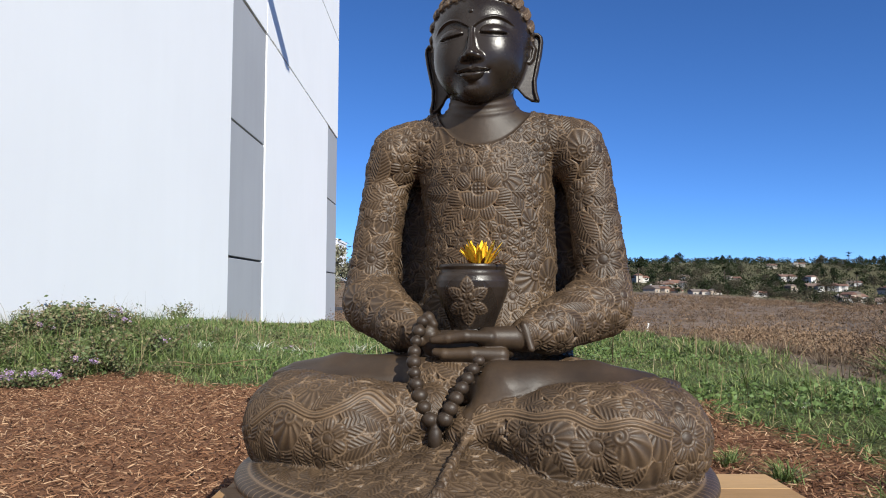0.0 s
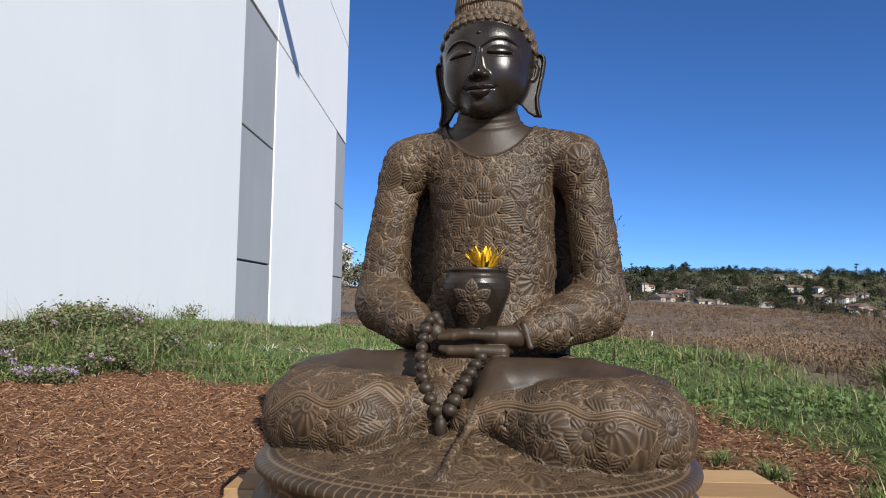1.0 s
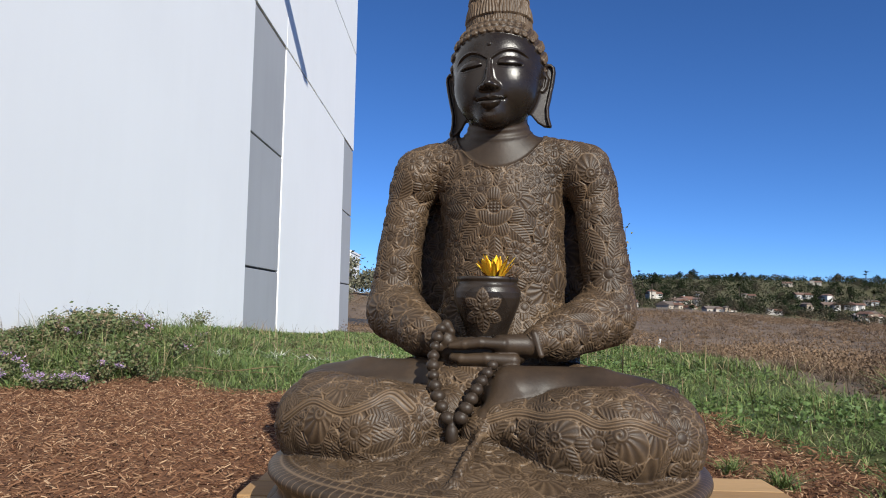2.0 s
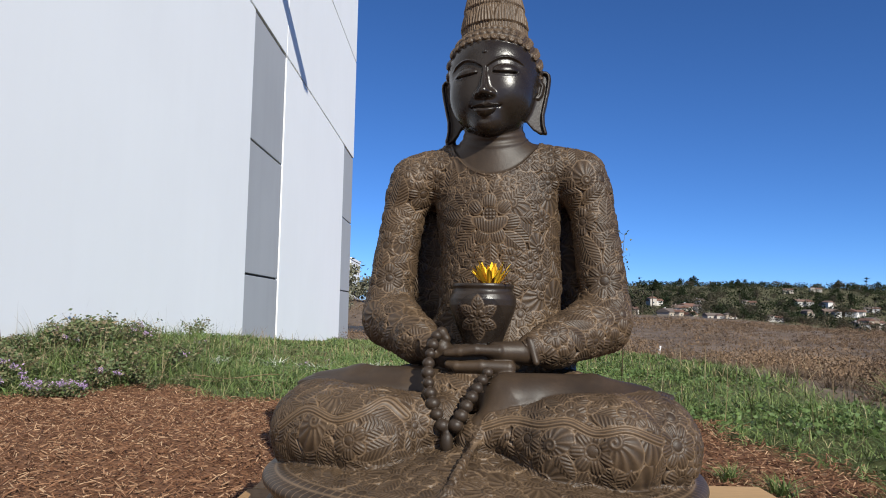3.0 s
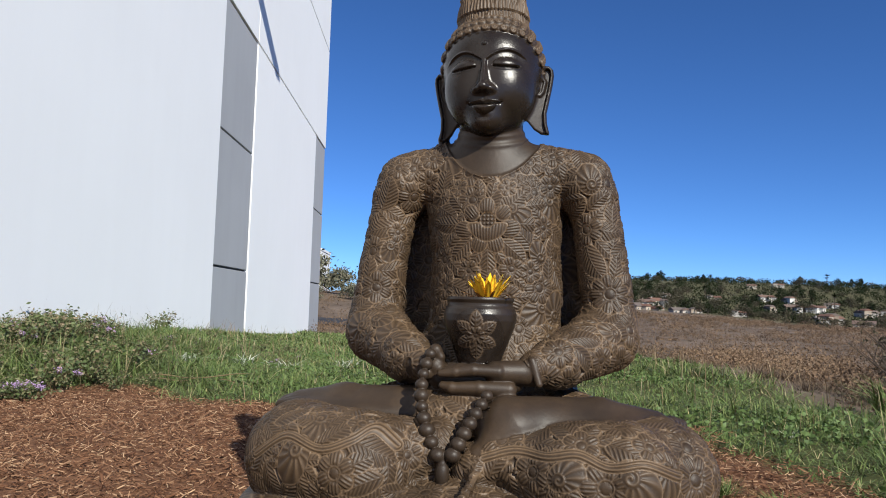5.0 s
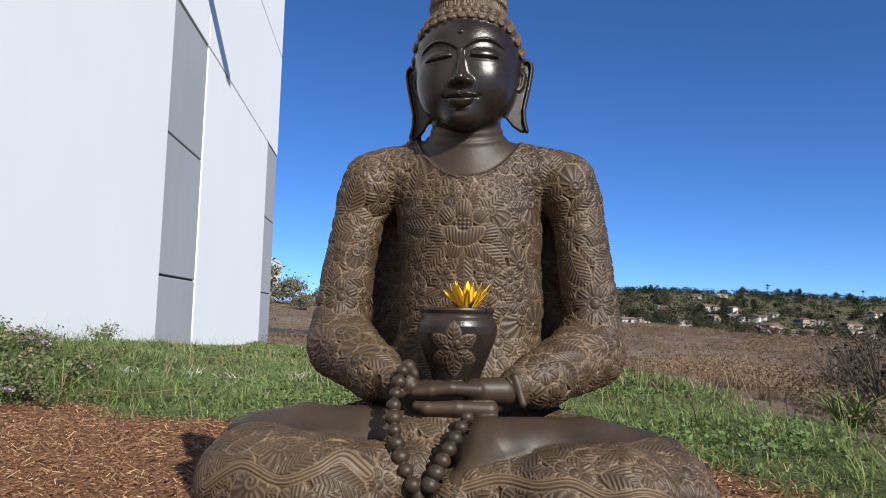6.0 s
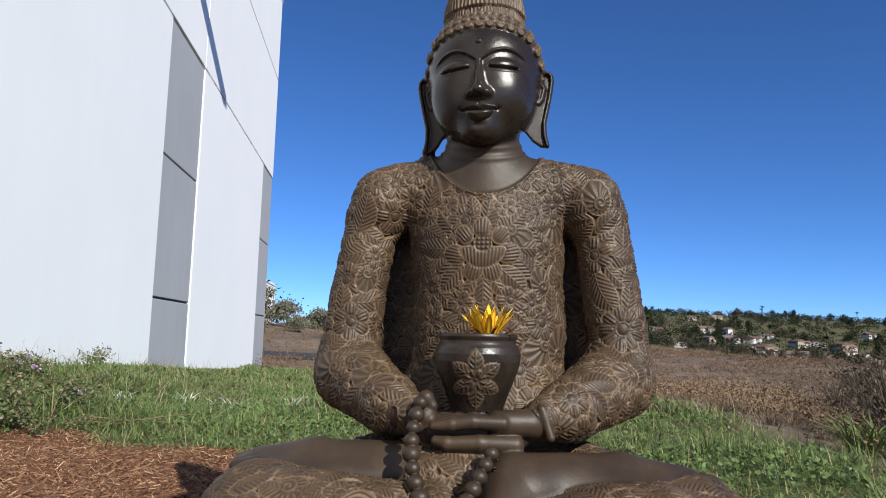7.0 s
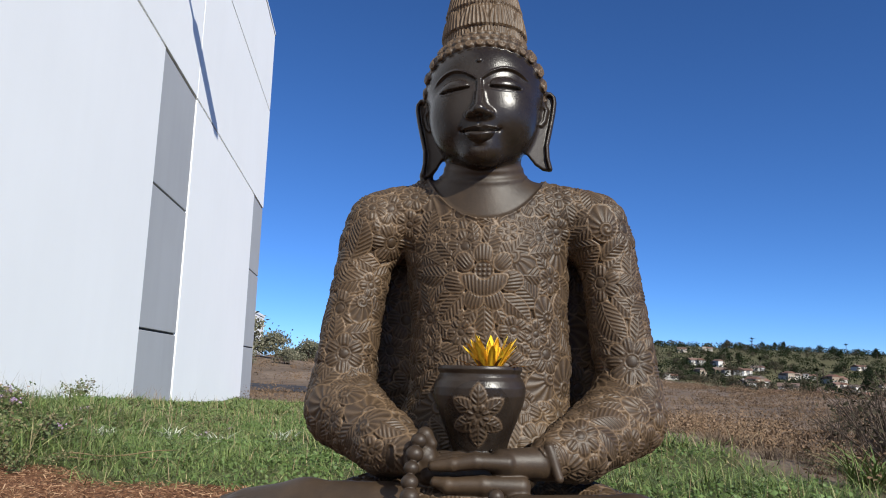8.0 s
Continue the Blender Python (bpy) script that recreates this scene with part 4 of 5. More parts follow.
on = LAB == KNOT
ang = np.arctan2(VH[on, 1] - 0.098, VH[on, 0])
tier = (VH[on, 2] - 1.770) / 0.075
lobe = (((ang * 9 / math.tau + 0.5 * np.floor(tier)) % 1) - 0.5) * 2
rise = tier % 1
leaf = np.hypot(lobe, rise * 1.05)
strand = np.clip(np.cos(math.tau * 3.5 * lobe * (1.0 + 0.5 * rise ** 2)), 0, 1)
loose = np.clip(np.cos(ang * 66), 0, 1) * step(1.0, 1.1, leaf)
H[on] += 0.0030 * loose + 0.0042 * strand * step(1.05, 0.9, leaf) + 0.008 * step(1.08, 0.98, leaf) * (1 - 0.5 * rise) - 0.004
RID[on] = 0.25 + 0.40 * loose + 0.50 * strand * step(1.05, 0.9, leaf)
# how far outlines and veins are lightened, part dust, part painted light
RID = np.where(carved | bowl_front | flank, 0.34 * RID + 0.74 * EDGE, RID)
POL = np.where(carved | np.isin(LAB, [HAIR, KNOT]) | flank, 0.0, 1.0)
POL[LAB == EAR] = 0.8
POL[np.isin(LAB, [HAND])] = 0.22
POL[LAB == BEADS] = 0.55
POL[LAB == FEET] = 0.22
POL[LAB == BOWL] = 0.85
POL[bare | (LAB == NECK)] = 0.30
POL[bowl_front] = np.where(F1[bowl_front] < 1.15, 0.35, 1.0)
V2 = V + N * H[:, None]

STATUE_AT = pose(0.12, 2.45, 0.0, 0, 0, -11)
statue = quads("statue", V2, Q, STONE, smooth=True)
statue.matrix_basis = STATUE_AT
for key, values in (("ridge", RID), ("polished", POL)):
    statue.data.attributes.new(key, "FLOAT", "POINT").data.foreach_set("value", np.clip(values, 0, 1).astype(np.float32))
tagged(statue, "dark carved stone seated figure holding a bowl on wooden boards", "statue")


# ---- the flower in the bowl ----
def flower_in_bowl():
    ob = empty("flower")
    ob.matrix_basis = STATUE_AT @ pose(0.028, -0.172, 0.752)
    r = random.Random(5)
    for i in range(45):
        ring = i % 3
        az = math.tau * i / 45 * 7 + r.uniform(-0.2, 0.2)
        lean = (0.20, 0.55, 1.02)[ring] + r.uniform(-0.08, 0.12)
        tall, wide = r.uniform(0.098, 0.124) * (1.0, 1.0, 0.95)[ring], r.uniform(0.0042, 0.0062) * (1.1, 1.05, 0.6)[ring]
        bm = bmesh.new()
        d, s = Vector((math.cos(az), math.sin(az), 0)), Vector((-math.sin(az), math.cos(az), 0))
        rows = []
        for k in range(6):
            t = k / 5
            w = wide * (0.35 + 1.3 * math.sin(math.pi * min(t * 0.80 + 0.08, 1)) ** 0.8) * (1 if k < 5 else 0.15)
            a = lean * (0.75 + 0.35 * t)
            c = d * (0.008 + tall * t * math.sin(a)) + Vector((0, 0, tall * t * math.cos(a)))
            lift = d * -0.0022 * math.sin(math.pi * t)
            rows.append([bm.verts.new(c - s * w), bm.verts.new(c - lift), bm.verts.new(c + s * w)])
        for p, q in zip(rows, rows[1:]):
            for k in range(2):
                bm.faces.new((p[k], p[k + 1], q[k + 1], q[k]))
        bmesh.ops.solidify(bm, geom=bm.faces[:], thickness=0.0008)
        part("petal", bm, PETAL_TAN if ring == 2 and i % 4 else PETAL, ob, "dried tan petal" if ring == 2 and i % 4 else "", True)
    bm = bmesh.new()
    bmesh.ops.create_uvsphere(bm, u_segments=12, v_segments=8, radius=0.013)
    part("heart", bm, PETAL_TAN, ob, "brown flower heart", True)
    return tagged(ob, "yellow flower with narrow upright petals in the stone bowl", "flower")


flower_in_bowl()


# ---- boards under the statue ----
def timber_base():
    ob = empty("pallet", (0.225, 2.06, 0.0))
    r = random.Random(3)
    for i in range(7):
        y = -0.70 + i * 0.20
        bm = box((-0.965 + r.uniform(-0.02, 0.02), y, -0.012), (0.965 + r.uniform(-0.02, 0.03), y + 0.192, 0.026 + r.uniform(-0.004, 0.003)), 0.004)
        part("board", bm, TIMBER, ob)
    for x in (-0.90, 0.0, 0.90):
        part("bearer", box((x - 0.045, -0.68, -0.115), (x + 0.045, 0.66, -0.012), 0.005), TIMBER, ob)
    return tagged(ob, "raw light timber pallet lying on the mulch under the statue", "pallet")


timber_base()


# ---- the white building ----
def building():
    ob = empty("building", (-4.98, 0, 0))
    part("core", box((-32.0, -26.0, -1.2), (-0.20, 34.0, 16.95)), WHITE, ob)
    levels = [(-1.0, 1.49), (1.49, 4.80), (4.80, 8.05)]
    bays = [(-25.9, -15.0), (-15.0, -12.0), (-12.0, -0.65), (-0.65, 2.35), (2.35, 16.65), (16.65, 19.95), (19.95, 31.03), (31.03, 34.03)]
    g = 0.032
    for i, (a, b) in enumerate(bays):
        if i % 2:
            for lo, hi in levels:
                part("grey_panel", box((-0.2, a + 0.006, lo + 0.028), (-0.035, b - 0.006, hi - 0.028), 0.012), GREY, ob, "grey painted recessed panel")
                part("seam", box((-0.2, a + 0.006, hi - 0.029), (-0.10, b - 0.006, hi + 0.029)), JOINT, ob, "dark panel seam")
        else:
            part("white_panel", box((-0.2, a, -1.0), (0, b, 8.05 - g), 0.010), WHITE, ob)
    ups = [-25.9, -15.0, -3.6, 7.8, 19.95, 34.03]
    for lo, hi in ((8.05, 12.93), (12.93, 16.9)):
        for a, b in zip(ups, ups[1:]):
            part("white_panel", box((-0.2, a + g * 0.6, lo + g), (0, b - g * 0.6, hi - g), 0.010), WHITE, ob)
    part("backing", box((-0.24, -25.9, -1.0), (-0.15, 34.02, 16.88)), JOINT, ob, "dark seams between the panels")
    part("parapet_cap", box((-0.45, -26.0, 16.90), (0.03, 34.06, 17.02), 0.01), WHITE, ob)
    return tagged(ob, "tall white tilt-up concrete building with grey panel strips", "building")


building()


def wall_lamp():
    """Added high on the wall, above the view, shaped so its shadow falls aslant on the panels below."""
    ob = empty("wall_lamp", (-4.98, 16.60, 10.93))
    ob.matrix_basis = pose(-4.98, 16.60, 10.93, 0, -27.7, 0)
    part("bracket", box((0, -0.10, -0.12), (0.08, 0.10, 0.12), 0.01), METAL, ob)
    part("arm", tube([(0.05, 0, 0), (1.49, 0, 0.0)], [0.07, 0.07], 10), METAL, ob, smooth=True)
    part("head", box((1.47, -0.30, -0.14), (3.66, 0.30, 0.12), 0.04), METAL, ob)
    return tagged(ob, "unseen dark arm and block added high on the building to cast the slanting shadow", "wall lamp")


wall_lamp()


# ---- mulch chips ----
def mulch():
    r = np.random.default_rng(11)
    k = 88000
    x, y = r.uniform(-5.6, 2.5, k), r.uniform(0.6, 6.8, k)
    keep = (in_mulch(x, y) > -0.10 + r.normal(size=k) * 0.06)
    x, y = x[keep], y[keep]
    k = len(x)
    L, W, T = r.gamma(4, 0.0062, k) + 0.010, r.uniform(0.0025, 0.0075, k), r.uniform(0.0015, 0.004, k)
    big = r.random(k) < 0.02
    L[big] *= 1.9; W[big] *= 1.8
    az, tilt, roll = r.uniform(0, math.tau, k), r.normal(0, 0.38, k), r.normal(0, 0.7, k)
    u = np.stack([np.cos(az) * np.cos(tilt), np.sin(az) * np.cos(tilt), np.sin(tilt)], 1)
    s = np.stack([-np.sin(az), np.cos(az), np.zeros(k)], 1)
    n = np.cross(u, s)
    s, n = s * np.cos(roll)[:, None] + n * np.sin(roll)[:, None], n * np.cos(roll)[:, None] - s * np.sin(roll)[:, None]
    c = np.stack([x, y, ground_z(x, y) + r.uniform(-0.004, 0.024, k)], 1)
    v = np.zeros((k, 8, 3))
    for i, (a, b, d) in enumerate([(-1, -1, -1), (1, -.7, -1), (1, .6, -1), (-1, 1, -1), (-1, -1, 1), (1, -.7, 1), (1, .6, 1), (-1, 1, 1)]):
        v[:, i] = c + u * (a * 0.5 * L)[:, None] + s * (b * 0.5 * W)[:, None] + n * (d * 0.5 * T)[:, None]
    f = (np.arange(k)[:, None, None] * 8 + np.array([[4, 5, 6, 7], [0, 1, 5, 4], [1, 2, 6, 5], [2, 3, 7, 6], [3, 0, 4, 7]])).reshape(-1, 4)
    return tagged(quads("mulch_chips", v.reshape(-1, 3), f, CHIPS), "reddish brown shredded bark mulch round the statue", "mulch", kind="stuff")


mulch()


# ---- grass ----
def grass():
    r = np.random.default_rng(21)
    k = 300000
    x = r.uniform(-5.0, 4.6, k)
    y = 1.2 + 30 * r.random(k) ** 2.0
    m, b = in_mulch(x, y), beyond(x, y)
    thick = np.clip(0.45 + 0.55 * wave(x, y, 2.3, 9.0) + 0.35 * wave(x, y, 6.1, 1.0), 0, 1)
    keep = (m < -0.02 + 0.10 * r.normal(size=k)) & (b < 0.15 + 0.12 * r.normal(size=k)) & (r.random(k) < 0.22 + 0.78 * thick) & (x > -4.9)
    x, y = x[keep], y[keep]
    k = len(x)
    far = np.clip(np.hypot(x, y) / 7, 0.8, 3.0)
    tall = (0.085 + 0.06 * wave(x, y, 1.3, 2.0) + 0.05 * (wave(x, y, 5.0, 4.0) > 0.35)) * r.uniform(0.55, 1.5, k)
    tall *= 0.75 + 0.25 * step(0.0, 0.7, -in_mulch(x, y))
    tall = np.clip(tall * (0.75 + 0.5 * wave(x, y, 8.0, 3.0)), 0.03, 0.30)
    v, f = blades(np.stack([x, y, ground_z(x, y) - 0.005], 1), tall, r.uniform(0.0045, 0.0105, k) * far, r.uniform(0, math.tau, k), np.abs(r.normal(0.95, 0.55, k)))
    tagged(quads("grass", v, f, GRASS), "green uneven grass round the mulch bed", "grass", kind="stuff")
    # dry stalks here and there
    k = 2600
    x, y = r.uniform(-5.0, 4.4, k), 2.0 + 16 * r.random(k)
    keep = (in_mulch(x, y) < -0.05) & (beyond(x, y) < 0.5) & ((beyond(x, y) > -0.9) | (r.random(k) < 0.35))
    x, y = x[keep], y[keep]
    k = len(x)
    v, f = blades(np.stack([x, y, ground_z(x, y)], 1), r.uniform(0.12, 0.42, k), r.uniform(0.003, 0.006, k) * np.clip(np.hypot(x, y) / 7, 0.8, 2), r.uniform(0, math.tau, k), np.abs(r.normal(0.3, 0.3, k)))
    q = 190
    x2, y2 = -4.95 + 2.6 * r.random(q), 6.3 + 5 * r.random(q)
    tall2 = blades(np.stack([x2, y2, ground_z(x2, y2)], 1), r.uniform(0.25, 0.60, q), r.uniform(0.003, 0.006, q), r.uniform(0, math.tau, q), np.abs(r.normal(0.5, 0.35, q)))
    v, f = join([(v, f), tall2])
    tagged(quads("dry_stalks", v, f, DRYGRASS), "thin dry straw stalks among the grass", "dry grass", kind="stuff")


grass()


def tuft(name, mat, count, tall, wide, spread, seed, lean=0.5):
    r = np.random.default_rng(seed)
    base = np.stack([r.normal(0, spread, count), r.normal(0, spread, count), np.zeros(count)], 1)
    v, f = blades(base, tall * r.uniform(0.5, 1.1, count), wide * r.uniform(0.7, 1.3, count), r.uniform(0, math.tau, count), np.abs(r.normal(lean, 0.25, count)), 0.9)
    return quads(name, v, f, mat)


def place(ob, x, y, rz=0.0, s=1.0, dz=0.0):
    ob.matrix_basis = Matrix.Translation((x, y, float(ground_z(x, y)) + dz)) @ Matrix.Rotation(rz, 4, "Z") @ Matrix.Scale(s, 4)
    return ob


def clover():
    """Small round leaves of clover and low weeds between the blades."""
    q = np.random.default_rng(25)
    k = 60000
    x, y = q.uniform(-4.9, 4.2, k), 2.0 + 13 * q.random(k) ** 1.4
    keep = (in_mulch(x, y) < -0.04 + 0.05 * q.normal(size=k)) & (beyond(x, y) < -0.1) & (wave(x, y, 1.5, 6.0) + 0.5 * wave(x, y, 4.2, 2.0) + 0.35 * q.normal(size=k) > np.where(x > 0, 0.55, 0.05))
    x, y = x[keep], y[keep]
    at = np.stack([x, y, ground_z(x, y) + q.uniform(0.01, 0.10, len(x)) * (0.7 + 0.5 * wave(x, y, 2.7, 1.0))], 1)
    v, f = leaf_blades(at, q.uniform(0.022, 0.060, len(x)), q, 0.35)
    return tagged(quads("clover", v, f, CLOVER), "low clover and broad-leaved weeds in the lawn", "clover", kind="stuff")


clover()

# pale-leaved clumps that catch the sun, and a long-leaved clump by the dry bush
pale = place(tuft("pale_grass_clump", PALE, 46, 0.20, 0.016, 0.10, 31, 0.7), -2.40, 9.3)
tagged(pale, "pale glossy grass clump in the lawn", "grass clump", "pale clumps")
for x, y, s in ((-1.75, 9.0, 0.9), (-1.1, 9.6, 0.7), (2.45, 4.9, 0.28), (-2.9, 8.7, 0.6)):
    o = copy_thing(pale, pose(0, 0, 0))
    place(o, x, y, x * 3, s)
spiky = place(tuft("long_leaf_plant", GRASS, 130, 0.40, 0.016, 0.09, 33, 0.65), 3.85, 5.85)
tagged(spiky, "green clump of long narrow arching leaves", "plant")
for i, (x, y, s) in enumerate(((1.48, 3.15, 0.30), (1.70, 2.72, 0.34), (1.36, 3.45, 0.26), (1.95, 3.0, 0.4), (1.62, 2.45, 0.30))):
    o = copy_thing(spiky, pose(0, 0, 0))
    o.name = "grass_tuft"
    tagged(o, "small green grass tuft growing out of the mulch", "grass tuft", "tufts in the mulch")
    place(o, x, y, i * 1.3, s)


# ---- flowering weeds along the bed ----
def weed(seed, tall, flowers):
    r = np.random.default_rng(seed)
    ob = empty("flowering_weed")
    bm = bmesh.new()
    tips = []
    for i in range(16):
        az, out = r.uniform(0, math.tau), r.uniform(0.1, 0.45)
        top = tall * r.uniform(0.55, 1.0)
        p = [np.array([math.cos(az) * out * t + r.normal(0, 0.012), math.sin(az) * out * t + r.normal(0, 0.012), top * (t ** 0.8)]) for t in (0, 0.35, 0.7, 1.0)]
        tube(p, [0.004, 0.0035, 0.003, 0.0015], 4, bm)
        tips.append(p)
    tagged(part("stalk_mass", bm, STEM, ob), kind="stuff")
    at = []
    for p in tips:
        for _ in range(24):
            t = r.uniform(0.12, 1.0) * 3
            i = min(int(t), 2)
            at.append(p[i] + (p[i + 1] - p[i]) * (t - i) + r.normal(0, 0.030, 3))
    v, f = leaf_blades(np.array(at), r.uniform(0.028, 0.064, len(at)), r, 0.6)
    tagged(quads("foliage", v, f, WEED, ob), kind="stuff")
    for p in tips[:flowers]:
        c = p[-1] + np.array([0, 0, 0.012])
        at = c + r.normal(0, 0.028, (46, 3)) * np.array([1, 1, 0.6])
        v, f = leaf_blades(at, r.uniform(0.016, 0.030, 46), r, 0.8)
        quads("blossom", v, f, BLOSSOM, ob, label="pale purple blossom")
    return tagged(ob, "leafy green weed with pale purple blossoms at the mulch edge" if flowers else "leafy green weed with thin stems beside the lawn", "weed", "weeds along the bed")


kinds = [weed(41, 0.32, 2), weed(42, 0.38, 0), weed(43, 0.24, 6), weed(44, 0.36, 0)]
r = random.Random(8)
spots = [(-4.02, 6.00, 2), (-3.50, 5.92, 2), (-3.22, 5.88, 2), (-3.38, 5.90, 2), (-3.30, 6.25, 0), (-4.4, 5.9, 2), (-4.6, 8.3, 0), (-4.2, 8.9, 0), (-4.8, 7.6, 0), (-3.9, 8.5, 0)]
for i in range(70):
    x = -4.95 + 2.2 * r.random() ** 1.5 if i < 52 else -4.8 + 3.6 * r.random() ** 1.2
    y = 6.35 + (r.random() ** 1.2) * (3.6 if i < 52 else 6.5)
    spots.append((x, y, r.choice((1, 0, 3, 3, 1, 0))))
fresh = [True] * 4
for x, y, k in spots:
    o = kinds[k]
    if not fresh[k]:
        o = copy_thing(kinds[k], pose(0, 0, 0))
    fresh[k] = False
    place(o, x, y, r.uniform(0, 6.2), (r.uniform(0.52, 0.66) if k == 2 else r.uniform(0.30, 0.86)) * (1.0 + 0.05 * max(0, y - 6.5)) * (0.6 if x > -2.9 else 1))


def wild_grass():
    """Long uneven grass that grows through the weeds."""
    q = np.random.default_rng(47)
    k = 15000
    x, y = -4.95 + 3.6 * q.random(k) ** 1.3, 6.0 + 5.0 * q.random(k)
    keep = (in_mulch(x, y) < -0.12) & (wave(x, y, 2.6, 5.0) + 0.4 * q.normal(size=k) > -0.25)
    x, y = x[keep], y[keep]
    k = len(x)
    tall = q.uniform(0.12, 0.36, k) * (0.75 + 0.5 * wave(x, y, 1.7, 8.0)) * np.where(x > -2.9, 0.75, 1.0)
    v, f = blades(np.stack([x, y, ground_z(x, y) - 0.01], 1), np.clip(tall, 0.06, 0.5), q.uniform(0.004, 0.010, k), q.uniform(0, math.tau, k), np.abs(q.normal(0.8, 0.5, k)), 0.9)
    return tagged(quads("wild_grass", v, f, GRASS), "long green and straw-coloured grass among the weeds", "grass", kind="stuff")


wild_grass()


def stick(x, y, length, turn, rise, wide):
    z = float(ground_z(x, y)) + rise
    p = [Vector((x + length * t * math.cos(turn), y + length * t * math.sin(turn), z + 0.02 * math.sin(4 * t + x * 9))) for t in (0, 0.25, 0.5, 0.75, 1.0)]
    ob = part("dry_stick", tube(p, [wide * 0.7, wide, wide * 0.9, wide * 0.7, wide * 0.4], 6), DRYGRASS, None, smooth=True)
    return tagged(ob, "dry straw stick lying in the grass", "stick", "dry sticks")


for row in ((-2.72, 7.00, 0.46, 0.20, 0.06, 0.007), (-2.62, 6.92, 0.34, 0.42, 0.05, 0.006), (-2.30, 7.12, 0.55, 0.30, 0.09, 0.006), (-2.05, 7.05, 0.25, -0.2, 0.06, 0.004)):
    stick(*row)


# ---- dry field ----
def scrub():
    r = np.random.default_rng(51)
    pieces = []
    k = 1500
    ang, dist = radians(1) * r.uniform(-16, 54, 30000), 3.0 + 190 * r.random(30000) ** 1.7
    cx, cy = dist * np.sin(ang), dist * np.cos(ang)
    b = beyond(cx, cy)
    keep = (b > 0.4) & (np.abs(cx) < 0.75 * cy + 6) & (wave(cx, cy, 0.45, 3.0) + 0.9 * r.normal(size=30000) > -0.8)
    cx, cy = cx[keep][:6500], cy[keep][:6500]
    for x, y in zip(cx, cy):
        d = math.hypot(x, y)
        n = int(np.clip(900 / d, 14, 110))
        size = r.uniform(0.14, 0.42) * (0.6 if d < 12 else 0.72) * float(np.clip(0.9 + 0.6 * wave(x, y, 0.8, 2.0), 0.5, 1.4))
        az = r.uniform(0, math.tau, n)
        out = np.abs(r.normal(0, 0.40, n)) * size
        bx, by = x + np.cos(az) * out, y + np.sin(az) * out
        pieces.append(blades(np.stack([bx, by, ground_z(bx, by) - 0.03], 1), size * r.uniform(0.5, 1.0, n) * (1 - 0.35 * np.minimum(out / size, 1)), np.full(n, 0.0016 + 0.0005 * d) * r.uniform(0.6, 1.4, n), az + r.normal(0, 0.9, n), np.clip(0.4 + 1.1 * out / size + r.normal(0, 0.45, n), 0.05, 1.9)))
    v, f = join(pieces)
    tagged(quads("dry_scrub", v, f, SCRUB), "brown dry scrub covering the field", "scrub", kind="stuff")


scrub()


def brush():
    """Low rounded dry shrubs, fuzzy with twigs, all over the field."""
    r = np.random.default_rng(57)
    pieces = []
    az, dist = radians(1) * r.uniform(-14, 52, 6000), 5.0 + 165 * r.random(6000) ** 1.35
    cx, cy = dist * np.sin(az), dist * np.cos(az)
    keep = (beyond(cx, cy) > 0.8) & (wave(cx, cy, 0.30, 4.0) + 0.7 * wave(cx, cy, 1.1, 1.0) + 0.25 * r.normal(size=6000) > -0.10)
    for x, y in list(zip(cx[keep], cy[keep]))[:2500]:
        s, k = r.uniform(0.30, 0.90) * float(np.clip(0.9 + 0.7 * wave(x, y, 0.55, 6.0), 0.45, 1.5)), int(np.clip(3600 / math.hypot(x, y), 60, 260))
        s *= float(np.clip(math.hypot(x, y) / 28, 0.9, 1.7))
        th, el = r.uniform(0, math.tau, k), r.random(k)
        rad = s * 1.05 * np.sqrt(1 - 0.85 * el * el) * r.uniform(0.35, 1.05, k)
        bx, by = x + np.cos(th) * rad, y + np.sin(th) * rad
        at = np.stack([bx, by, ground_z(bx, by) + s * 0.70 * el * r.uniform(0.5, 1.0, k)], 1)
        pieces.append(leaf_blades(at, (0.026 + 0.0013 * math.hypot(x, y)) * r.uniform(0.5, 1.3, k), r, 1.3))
    v, f = join(pieces)
    return tagged(quads("dry_brush", v, f, BRUSH), "low grey-brown rounded brush across the field", "brush", kind="stuff")


brush()


def dry_bush(name, seed, tall, spread, leafy):
    r = np.random.default_rng(seed)
    ob = empty(name)
    bm = bmesh.new()
    at = []
    for i in range(26):
        az, out, top = r.uniform(0, math.tau), r.uniform(0.2, 1.0) * spread, tall * r.uniform(0.5, 1.0)
        p = [np.array([math.cos(az) * out * t, math.sin(az) * out * t, top * t ** 0.75]) + r.normal(0, 0.03, 3) * t for t in (0, 0.3, 0.65, 1.0)]
        tube(p, [0.012, 0.009, 0.006, 0.002], 5, bm)
        for _ in range(3):
            i0 = r.integers(1, 3)
            q = p[i0] + r.normal(0, 0.16, 3) + np.array([0, 0, 0.10])
            tube([p[i0], 0.5 * (p[i0] + q) + r.normal(0, 0.02, 3), q], [0.005, 0.004, 0.0015], 4, bm)
            at += [p[i0] + (q - p[i0]) * t for t in r.uniform(0.3, 1.05, leafy)]
    tagged(part("branchwork", bm, BARK, ob), kind="stuff")
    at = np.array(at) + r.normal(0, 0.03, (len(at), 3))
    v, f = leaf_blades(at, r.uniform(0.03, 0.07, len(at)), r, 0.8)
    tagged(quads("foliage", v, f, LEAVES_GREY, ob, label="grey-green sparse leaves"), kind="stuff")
    return ob


